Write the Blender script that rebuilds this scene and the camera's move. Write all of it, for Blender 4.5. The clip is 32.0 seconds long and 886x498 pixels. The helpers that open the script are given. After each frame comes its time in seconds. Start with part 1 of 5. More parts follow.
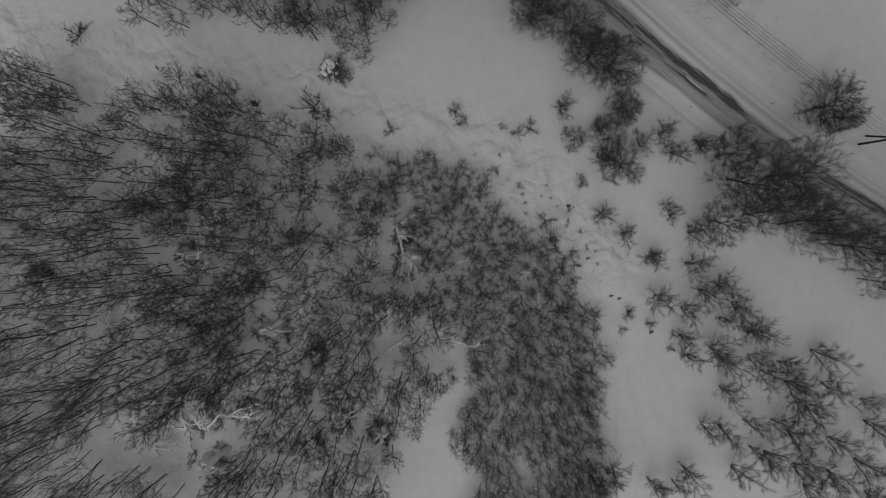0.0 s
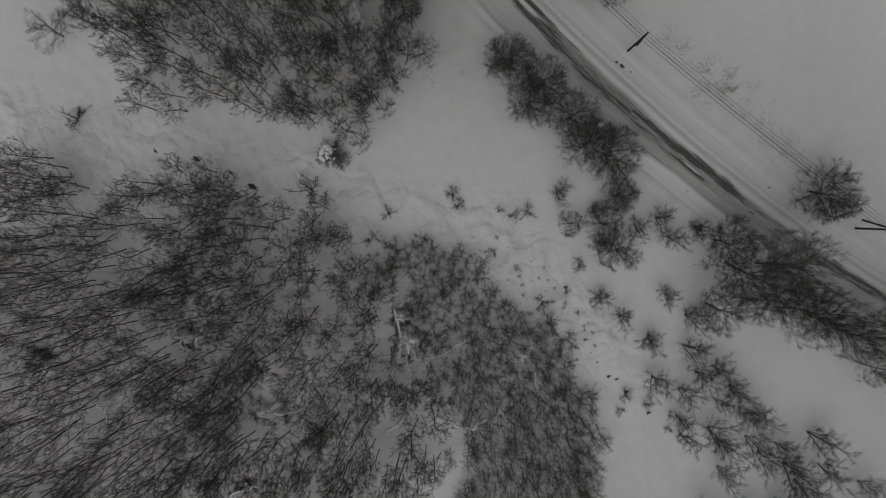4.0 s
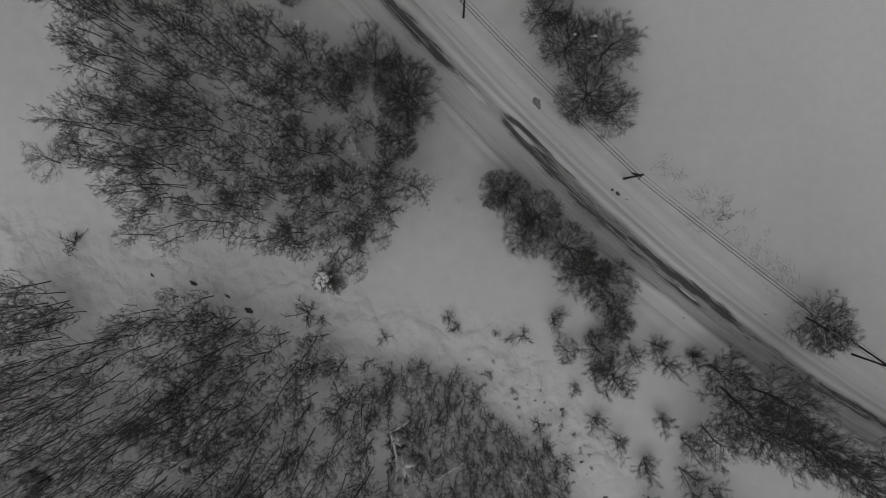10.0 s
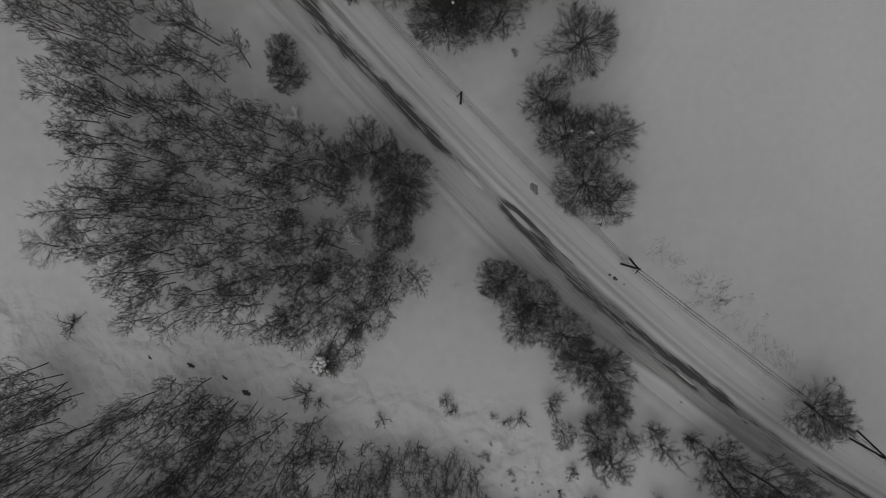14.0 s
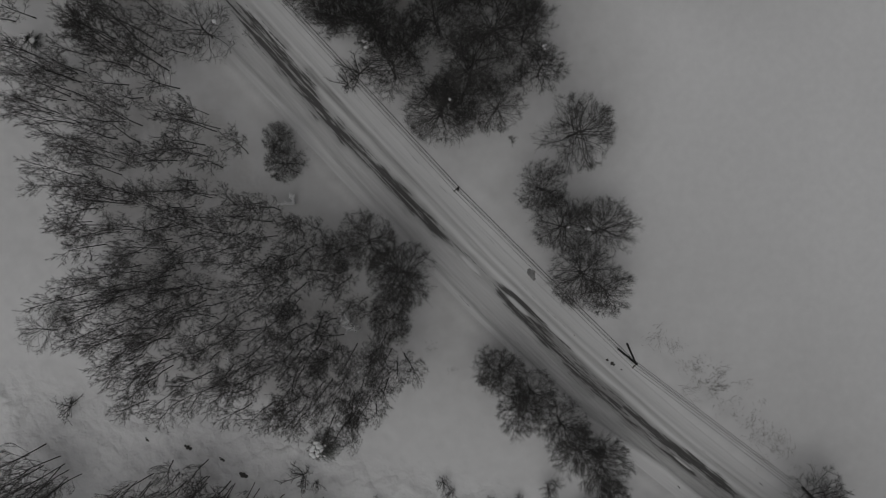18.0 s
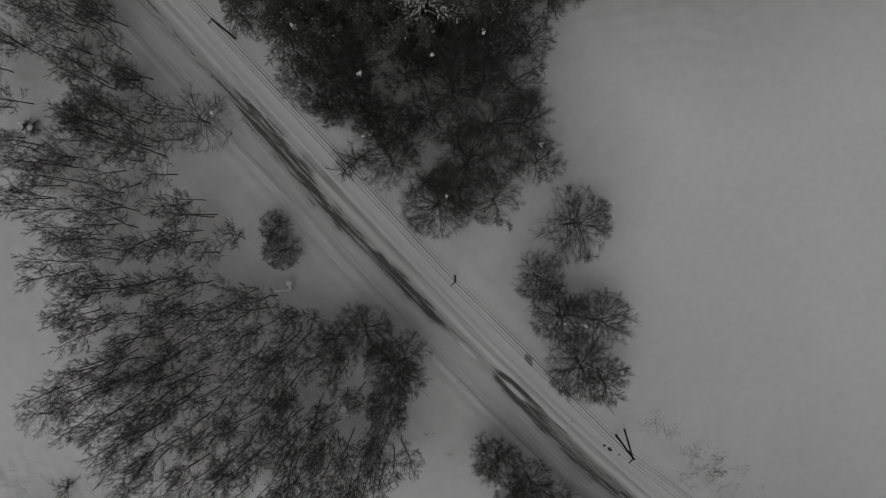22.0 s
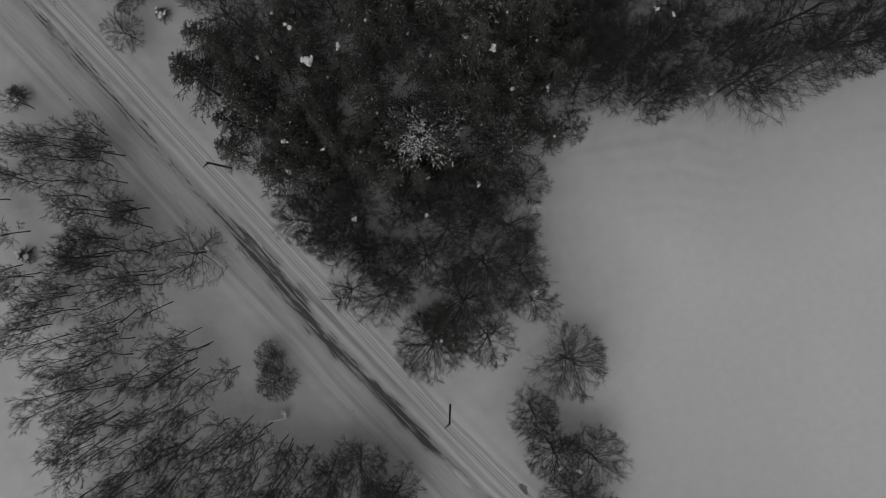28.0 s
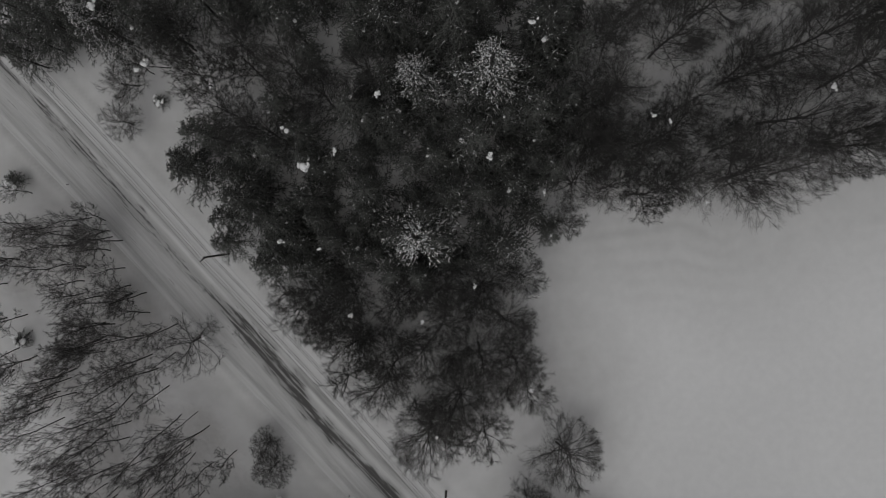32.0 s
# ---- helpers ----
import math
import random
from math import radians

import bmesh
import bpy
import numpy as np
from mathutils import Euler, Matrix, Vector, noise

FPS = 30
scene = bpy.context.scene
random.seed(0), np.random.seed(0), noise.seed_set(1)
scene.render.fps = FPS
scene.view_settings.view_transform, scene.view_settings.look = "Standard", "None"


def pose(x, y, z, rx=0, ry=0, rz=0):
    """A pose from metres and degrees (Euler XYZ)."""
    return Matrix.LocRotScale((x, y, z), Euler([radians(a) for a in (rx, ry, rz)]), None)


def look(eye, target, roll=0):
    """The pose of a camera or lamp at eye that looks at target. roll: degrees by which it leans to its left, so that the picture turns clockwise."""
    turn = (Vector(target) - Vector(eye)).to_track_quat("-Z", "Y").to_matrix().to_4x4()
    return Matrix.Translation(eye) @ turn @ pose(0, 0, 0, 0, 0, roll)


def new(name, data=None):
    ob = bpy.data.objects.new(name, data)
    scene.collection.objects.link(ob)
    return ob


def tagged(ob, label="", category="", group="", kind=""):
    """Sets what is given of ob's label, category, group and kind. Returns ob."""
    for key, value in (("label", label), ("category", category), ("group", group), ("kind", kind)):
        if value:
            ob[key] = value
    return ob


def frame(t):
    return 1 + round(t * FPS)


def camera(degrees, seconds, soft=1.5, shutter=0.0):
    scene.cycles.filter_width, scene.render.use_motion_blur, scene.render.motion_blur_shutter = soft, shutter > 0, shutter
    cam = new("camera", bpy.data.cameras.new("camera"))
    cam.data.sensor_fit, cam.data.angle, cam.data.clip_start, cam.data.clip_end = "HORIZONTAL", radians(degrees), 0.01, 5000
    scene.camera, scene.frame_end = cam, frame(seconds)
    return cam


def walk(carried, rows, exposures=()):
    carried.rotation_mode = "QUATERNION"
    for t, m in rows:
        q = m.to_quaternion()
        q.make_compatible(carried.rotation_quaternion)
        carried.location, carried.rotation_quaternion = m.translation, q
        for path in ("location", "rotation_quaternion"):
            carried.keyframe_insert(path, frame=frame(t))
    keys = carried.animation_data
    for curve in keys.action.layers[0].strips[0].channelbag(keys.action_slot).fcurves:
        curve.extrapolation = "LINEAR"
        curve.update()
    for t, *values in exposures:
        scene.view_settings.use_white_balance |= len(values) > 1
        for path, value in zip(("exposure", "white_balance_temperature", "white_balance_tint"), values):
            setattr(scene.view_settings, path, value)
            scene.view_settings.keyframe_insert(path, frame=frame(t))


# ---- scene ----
# The camera: a drone that looks almost straight down and glides north.
cam = camera(74.0, 32.0, soft=1.15)
ROWS = [
    (0, 0.000, 0.000, 88.000, -3.560, 0.573, 0.000),
    (2, 0.247, 6.151, 87.727, -3.529, 0.614, -0.021),
    (4, 0.501, 12.297, 87.430, -3.497, 0.656, -0.046),
    (6, 0.762, 18.437, 87.112, -3.462, 0.699, -0.071),
    (8, 1.029, 24.570, 86.777, -3.424, 0.743, -0.094),
    (10, 1.299, 30.697, 86.427, -3.385, 0.788, -0.114),
    (12, 1.573, 36.818, 86.066, -3.342, 0.834, -0.128),
    (14, 1.849, 42.932, 85.696, -3.298, 0.882, -0.133),
    (16, 2.127, 49.040, 85.322, -3.251, 0.930, -0.129),
    (18, 2.404, 55.140, 84.945, -3.201, 0.979, -0.112),
    (20, 2.681, 61.233, 84.570, -3.149, 1.029, -0.081),
    (22, 2.955, 67.319, 84.199, -3.095, 1.081, -0.033),
    (24, 3.227, 73.398, 83.836, -3.038, 1.133, 0.034),
    (26, 3.495, 79.468, 83.483, -2.978, 1.187, 0.122),
    (28, 3.758, 85.531, 83.144, -2.916, 1.242, 0.233),
    (30, 4.014, 91.586, 82.822, -2.851, 1.299, 0.370),
    (32, 4.264, 97.632, 82.520, -2.783, 1.356, 0.534),
]
walk(cam, [(t, pose(x, y, z, tilt, lean, turn)) for t, x, y, z, tilt, lean, turn in ROWS], [
    (0.0, -1.36), (9.0, -1.40), (13.0, -1.50), (19.0, -1.59), (24.0, -1.57), (28.0, -1.42), (32.0, -1.23)])

# ---- light: an overcast winter sky ----
world = bpy.data.worlds.new("overcast_sky")
scene.world = world
world.use_nodes = True
wn, wl = world.node_tree.nodes, world.node_tree.links
sky = wn.new("ShaderNodeTexSky")
sky.sky_type, sky.sun_disc = "NISHITA", False
sky.sun_elevation, sky.sun_rotation = radians(64), radians(200)
sky.air_density, sky.dust_density, sky.ozone_density = 1.0, 4.0, 1.0
grey = wn.new("ShaderNodeHueSaturation")
grey.inputs["Saturation"].default_value = 0.04
wl.new(sky.outputs["Color"], grey.inputs["Color"])
wl.new(grey.outputs["Color"], wn["Background"].inputs["Color"])
wn["Background"].inputs["Strength"].default_value = 0.088
sun_data = bpy.data.lights.new("sun", "SUN")
sun_data.energy, sun_data.angle, sun_data.color = 1.4, radians(80), (1.0, 0.99, 0.975)
sun = new("sun", sun_data)
sun.matrix_world = look((0, 0, 60), (0 + 30 * math.sin(radians(20)), 30 * math.cos(radians(20)), 60 - 60))


# ---- materials ----
def material(name, dark, light, scale=3.0, rough=0.85, bump=0.3, fine=14.0, distance=0.02, metal=0.0, stretch=(1, 1, 1), spread=0.0, scatter=False):
    """A surface that wanders between two base colours at two scales, with relief. spread: how far the pieces differ."""
    m = bpy.data.materials.new(name)
    m.use_nodes = True
    n, l = m.node_tree.nodes, m.node_tree.links
    bsdf = n["Principled BSDF"]
    co = n.new("ShaderNodeTexCoord")
    mp = n.new("ShaderNodeMapping")
    mp.inputs["Scale"].default_value = stretch
    l.new(co.outputs["Object"], mp.inputs["Vector"])
    big, small = n.new("ShaderNodeTexNoise"), n.new("ShaderNodeTexNoise")
    big.inputs["Scale"].default_value, small.inputs["Scale"].default_value = scale, fine
    for t in (big, small):
        t.inputs["Detail"].default_value = 5
        l.new(mp.outputs["Vector"], t.inputs["Vector"])
    mix = n.new("ShaderNodeMath")
    mix.operation = "MULTIPLY_ADD"
    mix.inputs[1].default_value = 0.45
    l.new(small.outputs["Fac"], mix.inputs[0])
    half = n.new("ShaderNodeMath")
    half.operation = "MULTIPLY"
    half.inputs[1].default_value = 0.55
    l.new(big.outputs["Fac"], half.inputs[0])
    l.new(half.outputs[0], mix.inputs[2])
    ramp = n.new("ShaderNodeValToRGB")
    ramp.color_ramp.elements[0].position, ramp.color_ramp.elements[1].position = 0.35, 0.65
    ramp.color_ramp.elements[0].color, ramp.color_ramp.elements[1].color = (*dark, 1), (*light, 1)
    l.new(mix.outputs[0], ramp.inputs["Fac"])
    colour = ramp.outputs["Color"]
    if spread:
        info, vary, hsv = n.new("ShaderNodeObjectInfo"), n.new("ShaderNodeMapRange"), n.new("ShaderNodeHueSaturation")
        vary.inputs["To Min"].default_value, vary.inputs["To Max"].default_value = 1 - spread, 1 + spread
        l.new(info.outputs["Random"], vary.inputs["Value"])
        l.new(vary.outputs["Result"], hsv.inputs["Value"])
        l.new(colour, hsv.inputs["Color"])
        colour = hsv.outputs["Color"]
    l.new(colour, bsdf.inputs["Base Color"])
    bsdf.inputs["Roughness"].default_value, bsdf.inputs["Metallic"].default_value = rough, metal
    bsdf.inputs["Specular IOR Level"].default_value = 0.25
    if bump:
        b = n.new("ShaderNodeBump")
        b.inputs["Strength"].default_value, b.inputs["Distance"].default_value = bump, distance
        l.new(small.outputs["Fac"], b.inputs["Height"])
        l.new(b.outputs["Normal"], bsdf.inputs["Normal"])
    return m


BARK = material("dark_bark", (0.042, 0.041, 0.040), (0.10, 0.0975, 0.095), 1.5, 0.9, 0.5, 9, 0.02, stretch=(1, 1, 0.25), spread=0.3)
TWIG = material("twig_bark", (0.055, 0.0535, 0.052), (0.11, 0.1075, 0.105), 0.8, 0.85, 0, 6, spread=0.35)
NEEDLE = material("conifer_needles", (0.085, 0.088, 0.083), (0.165, 0.170, 0.160), 0.9, 0.8, 0, 7, spread=0.3)
SNOW_LUMP = material("clinging_snow", (0.82, 0.82, 0.83), (0.92, 0.92, 0.93), 3, 0.8, 0.4, 22, 0.03)
SNOW = material("snow_cover", (0.76, 0.76, 0.77), (0.83, 0.83, 0.84), 0.05, 0.75, 0.45, 0.85, 0.08)
POLE_WOOD = material("tarred_pole_wood", (0.020, 0.019, 0.018), (0.055, 0.052, 0.050), 2, 0.8, 0.5, 20, 0.01, stretch=(1, 1, 0.1))
WIRE = material("weathered_wire", (0.018, 0.018, 0.018), (0.035, 0.035, 0.035), 2, 0.6, 0, 8, metal=0.2)
CERAMIC = material("glazed_insulator", (0.10, 0.09, 0.085), (0.16, 0.15, 0.14), 4, 0.25, 0, 10)
STALK = material("dry_stalk", (0.10, 0.095, 0.085), (0.20, 0.19, 0.17), 1.5, 0.9, 0, 9, spread=0.3)
STONE = material("grey_stone", (0.17, 0.17, 0.17), (0.34, 0.34, 0.34), 2.5, 0.85, 0.3, 18, 0.02)
GRIT = material("dark_grit", (0.06, 0.058, 0.056), (0.13, 0.125, 0.12), 4, 0.9, 0.6, 30, 0.02)
DIRTY_SNOW = material("gritty_snow", (0.17, 0.168, 0.165), (0.36, 0.358, 0.355), 4, 0.9, 0.6, 30, 0.02)


def road_material():
    """Packed snow, stained grey by traffic, with asphalt worn bare in streaks along the ruts."""
    m = bpy.data.materials.new("snowy_worn_road")
    m.use_nodes = True
    n, l = m.node_tree.nodes, m.node_tree.links
    bsdf = n["Principled BSDF"]
    uv = n.new("ShaderNodeUVMap")

    def noise_of(sx, sy, detail=4, rough=0.6):
        mp, t = n.new("ShaderNodeMapping"), n.new("ShaderNodeTexNoise")
        mp.inputs["Scale"].default_value = (sx, sy, 1)
        l.new(uv.outputs["UV"], mp.inputs["Vector"])
        l.new(mp.outputs["Vector"], t.inputs["Vector"])
        t.inputs["Scale"].default_value, t.inputs["Detail"].default_value, t.inputs["Roughness"].default_value = 1.0, detail, rough
        return t.outputs["Fac"]

    def maths(op, a, b=None, c=None, clamp=False):
        x = n.new("ShaderNodeMath")
        x.operation, x.use_clamp = op, clamp
        for i, v in enumerate((a, b, c)):
            if v is None:
                continue
            if isinstance(v, (int, float)):
                x.inputs[i].default_value = v
            else:
                l.new(v, x.inputs[i])
        return x.outputs[0]

    def worn(name):
        att = n.new("ShaderNodeAttribute")
        att.attribute_name = name
        return att.outputs["Fac"]

    def blend(factor, a, b):
        mix = n.new("ShaderNodeMix")
        mix.data_type, mix.clamp_factor = "RGBA", True
        l.new(factor, mix.inputs["Factor"])
        for socket, v in (("A", a), ("B", b)):
            if isinstance(v, tuple):
                mix.inputs[socket].default_value = (*v, 1)
            else:
                l.new(v, mix.inputs[socket])
        return mix.outputs["Result"]

    streaks = maths("MULTIPLY_ADD", maths("ADD", maths("MULTIPLY", noise_of(1.7, 0.03, 2, 0.5), 0.4), maths("MULTIPLY", noise_of(3.6, 0.20, 3, 0.6), 0.6)), 2.1, -0.55)
    fine = noise_of(5.5, 0.9, 4, 0.7)
    clods = noise_of(2.6, 1.3, 5, 0.65)
    mottle = noise_of(0.5, 0.12, 3, 0.5)
    # snow to stained snow: streaky, a little patchy
    stain = maths("MULTIPLY", worn("stain"), maths("ADD", maths("MULTIPLY_ADD", streaks, 1.1, 0.2), maths("MULTIPLY_ADD", mottle, 0.6, -0.05)), clamp=True)
    colour = blend(stain, (0.66, 0.66, 0.665), (0.22, 0.218, 0.215))
    # bare asphalt where the wear outruns the streaks of packed snow
    cover = maths("ADD", maths("MULTIPLY", streaks, 0.62), maths("ADD", maths("MULTIPLY", fine, 0.22), maths("MULTIPLY", clods, 0.16)))
    cover = maths("MULTIPLY_ADD", cover, 2.3, -0.65)
    bare = maths("MULTIPLY_ADD", maths("SUBTRACT", maths("MULTIPLY_ADD", worn("bare"), 0.60, 0.0), cover), 3.6, 0.45, clamp=True)
    colour = blend(maths("MULTIPLY", bare, 0.93), colour, (0.052, 0.051, 0.050))
    l.new(colour, bsdf.inputs["Base Color"])
    bsdf.inputs["Roughness"].default_value = 0.75
    b = n.new("ShaderNodeBump")
    b.inputs["Strength"].default_value, b.inputs["Distance"].default_value = 0.5, 0.05
    l.new(cover, b.inputs["Height"])
    l.new(b.outputs["Normal"], bsdf.inputs["Normal"])
    return m


ROAD = road_material()


# ---- helpers for meshes ----
def mesh_of(name, verts, tris, mat, smooth=False):
    me = bpy.data.meshes.new(name)
    verts, tris = np.asarray(verts, np.float32), np.asarray(tris, np.int32)
    me.vertices.add(len(verts))
    me.vertices.foreach_set("co", verts.ravel())
    me.loops.add(tris.size)
    me.loops.foreach_set("vertex_index", tris.ravel())
    me.polygons.add(len(tris))
    me.polygons.foreach_set("loop_start", np.arange(0, tris.size, 3, dtype=np.int32))
    me.update(calc_edges=True)
    if smooth:
        me.polygons.foreach_set("use_smooth", np.ones(len(tris), bool))
    me.materials.append(mat)
    return me


def part(name, me, parent, label=""):
    ob = new(name, me)
    ob.parent = parent
    if label:
        tagged(ob, label)
    return ob


def sides(way):
    """Two vectors square to each direction."""
    way = way / np.maximum(np.linalg.norm(way, axis=1, keepdims=True), 1e-9)
    ref = np.where(np.abs(way[:, 2:3]) < 0.9, [[0.0, 0.0, 1.0]], [[1.0, 0.0, 0.0]])
    a = np.cross(way, ref)
    a /= np.linalg.norm(a, axis=1, keepdims=True)
    return a, np.cross(way, a)


def tubes(p0, p1, r0, r1, k):
    """Tapered prisms of k sides from p0 to p1, joined in one set of triangles."""
    n = len(p0)
    a, b = sides(p1 - p0)
    ang = np.arange(k) * 2 * np.pi / k
    ring = np.cos(ang)[None, :, None] * a[:, None] + np.sin(ang)[None, :, None] * b[:, None]
    v = np.concatenate([p0[:, None] + ring * r0[:, None, None], p1[:, None] + ring * r1[:, None, None]], 1).reshape(-1, 3)
    i = np.arange(k)
    j = (i + 1) % k
    f = np.concatenate([np.stack([i, j, j + k], 1), np.stack([i, j + k, i + k], 1)])
    return v, (f[None] + (np.arange(n) * 2 * k)[:, None, None]).reshape(-1, 3)


def spikes(p0, p1, w):
    """Thin three-sided pyramids, one a twig."""
    a, b = sides(p1 - p0)
    ang = np.arange(3) * 2 * np.pi / 3
    ring = np.cos(ang)[None, :, None] * a[:, None] + np.sin(ang)[None, :, None] * b[:, None]
    v = np.concatenate([p0[:, None] + ring * w[:, None, None], p1[:, None]], 1).reshape(-1, 3)
    f = np.array([[0, 1, 3], [1, 2, 3], [2, 0, 3]])
    return v, (f[None] + (np.arange(len(p0)) * 4)[:, None, None]).reshape(-1, 3)


def joined(pieces):
    v, f, at = [], [], 0
    for pv, pf in pieces:
        v.append(pv)
        f.append(pf + at)
        at += len(pv)
    return np.concatenate(v), np.concatenate(f)


def grow(rng, lines, count, lo, hi, length, angle, lift, steps, wobble=0.12, shorten=0.5):
    """Branches out of polylines: count to a line, from the stretch lo to hi of it, turned off by angle degrees, bent upwards by lift."""
    n, m = len(lines), lines.shape[1]
    idx = np.repeat(np.arange(n), count)
    turn = np.tile(np.arange(count), n)
    u = lo + (hi - lo) * (turn + rng.uniform(0, 1, len(idx))) / count
    at = u * (m - 1)
    k = np.minimum(at.astype(int), m - 2)
    q0, q1 = lines[idx, k], lines[idx, k + 1]
    base = q0 + (q1 - q0) * (at - k)[:, None]
    way = q1 - q0
    way = way / np.linalg.norm(way, axis=1, keepdims=True)
    a, b = sides(way)
    phi = turn * 2.39996 + np.repeat(rng.uniform(0, 2 * np.pi, n), count) + rng.normal(0, 0.3, len(idx))
    out = a * np.cos(phi)[:, None] + b * np.sin(phi)[:, None]
    ang = np.radians(rng.normal(angle, angle * 0.2, len(idx)))[:, None]
    d = way * np.cos(ang) + out * np.sin(ang)
    ln = (np.asarray(length)[idx] if np.ndim(length) else np.full(len(idx), length)) * (1 - shorten * (u - lo) / max(hi - lo, 1e-6)) * rng.uniform(0.65, 1.2, len(idx))
    pts, p = [base], base
    for s in range(steps):
        d = d + rng.normal(0, wobble, d.shape) + np.array([0, 0, lift / steps])
        d = d / np.linalg.norm(d, axis=1, keepdims=True)
        p = p + d * (ln / steps)[:, None]
        pts.append(p)
    return np.stack(pts, 1)


def solid(lines, r0, r1, k):
    """Polylines made solid, each one connected skin whose radius falls from r0 to r1."""
    n, m = lines.shape[:2]
    a, c = sides(lines[:, -1] - lines[:, 0])
    ang = np.arange(k) * 2 * np.pi / k
    ring = np.cos(ang)[None, :, None] * a[:, None] + np.sin(ang)[None, :, None] * c[:, None]
    v = (lines[:, :, None] + ring[:, None] * np.linspace(r0, r1, m)[None, :, None, None]).reshape(-1, 3)
    i = np.arange(k)
    j = (i + 1) % k
    f = np.concatenate([np.concatenate([np.stack([i, j, j + k], 1), np.stack([i, j + k, i + k], 1)]) + s * k for s in range(m - 1)])
    return v, (f[None] + (np.arange(n) * m * k)[:, None, None]).reshape(-1, 3)


def lengths(lines):
    return np.linalg.norm(np.diff(lines, axis=1), axis=2).sum(1)


def trunk_line(rng, h, bend, steps=7, wander=0.02):
    z = np.linspace(-0.4, h, steps + 1)
    off = np.cumsum(rng.normal(0, wander * h / steps * 2.5, (steps + 1, 2)), 0)
    off = off - off[0] + np.outer(np.maximum(z, 0) / h, bend)
    return np.concatenate([off, z[:, None]], 1)[None]


def fitted(h, r, lines, reach=92, rim=0.0):
    """Stretches polylines, in place, so that the tips of the last set reach r, and the top of all is h. rim: how far the crown's edge is evened out."""
    tips = lines[-1][:, -1]
    k = r / max(np.percentile(np.hypot(tips[:, 0], tips[:, 1]), reach), 0.1)
    top = h / max(s[:, :, 2].max() for s in lines)
    for s in lines:
        s *= np.array([k, k, top])
        if rim:
            out = np.hypot(s[..., 0], s[..., 1])
            a = r * (1 - rim)
            keep = np.where(out > a, (a + rim * r * 1.1 * (1 - np.exp(-(out - a) / (rim * r * 1.1)))) / np.maximum(out, 1e-6), 1.0)
            s[..., :2] *= keep[..., None]


def slender_meshes(seed, h=12.0, r=2.3, forks=(14, 6, 19), width=0.0082):
    """A tall forest tree without leaves: a straight thin trunk that opens into a broom of steep limbs with a haze of fine twigs."""
    rng = np.random.default_rng(seed)
    stem = trunk_line(rng, h * 0.86, rng.normal(0, 0.35, 2), 6, 0.012)
    limbs = grow(rng, stem, forks[0], 0.36, 0.97, r * 2.0, 23, 0.12, 4, 0.035, 0.50)
    subs = grow(rng, limbs, forks[1], 0.22, 1.0, lengths(limbs) * 0.45, 25, 0.10, 1, 0.05, 0.50)
    fitted(h * 0.96, r * 0.95, [stem, limbs, subs], 82, 0.25)
    twigs = grow(rng, subs, forks[2], 0.06, 1.0, np.maximum(lengths(subs) * 0.55, 0.6), 25, 0.10, 1, 0.06, 0.35)
    wood = joined([solid(stem, 0.082, 0.028, 5), solid(limbs, 0.028, 0.010, 3)])
    crown = joined([spikes(subs[:, 0], subs[:, 1], np.full(len(subs), 0.0165)), spikes(twigs[:, 0], twigs[:, 1], np.full(len(twigs), width))])
    return mesh_of("slender_trunk", *wood, BARK), mesh_of("slender_crown", *crown, TWIG), wood, crown


def broad_meshes(seed, h=11.0, r=4.8, forks=(26, 8, 7, 6)):
    """A broad-crowned tree without leaves: a short trunk that forks into spreading limbs, ever finer towards the rim."""
    rng = np.random.default_rng(seed)
    stem = trunk_line(rng, h * 0.7, rng.normal(0, 0.3, 2), 5, 0.02)
    limbs = grow(rng, stem, forks[0], 0.20, 0.98, r * 1.05, 52, 0.35, 6, 0.10, 0.35)
    subs = grow(rng, limbs, forks[1], 0.16, 0.98, lengths(limbs) * 0.52, 40, 0.15, 3, 0.09, 0.45)
    fitted(h * 0.93, r * 0.92, [stem, limbs, subs], 76, 0.28)
    fine = grow(rng, subs, forks[2], 0.06, 1.0, np.maximum(lengths(subs) * 0.62, 0.8), 26, 0.10, 1, 0.05, 0.40)
    twigs = grow(rng, fine, forks[3], 0.06, 1.0, np.maximum(lengths(fine) * 0.7, 0.55), 24, 0.06, 1, 0.05, 0.3)
    wood = joined([solid(stem, 0.06 + h * 0.009, h * 0.005, 7), solid(limbs, 0.010 + r * 0.0088, 0.010, 4), solid(subs, 0.018, 0.007, 3)])
    crown = joined([spikes(fine[:, 0], fine[:, 1], np.full(len(fine), 0.0135)), spikes(twigs[:, 0], twigs[:, 1], np.full(len(twigs), 0.0088))])
    return mesh_of("broad_trunk", *wood, BARK), mesh_of("broad_crown", *crown, TWIG)


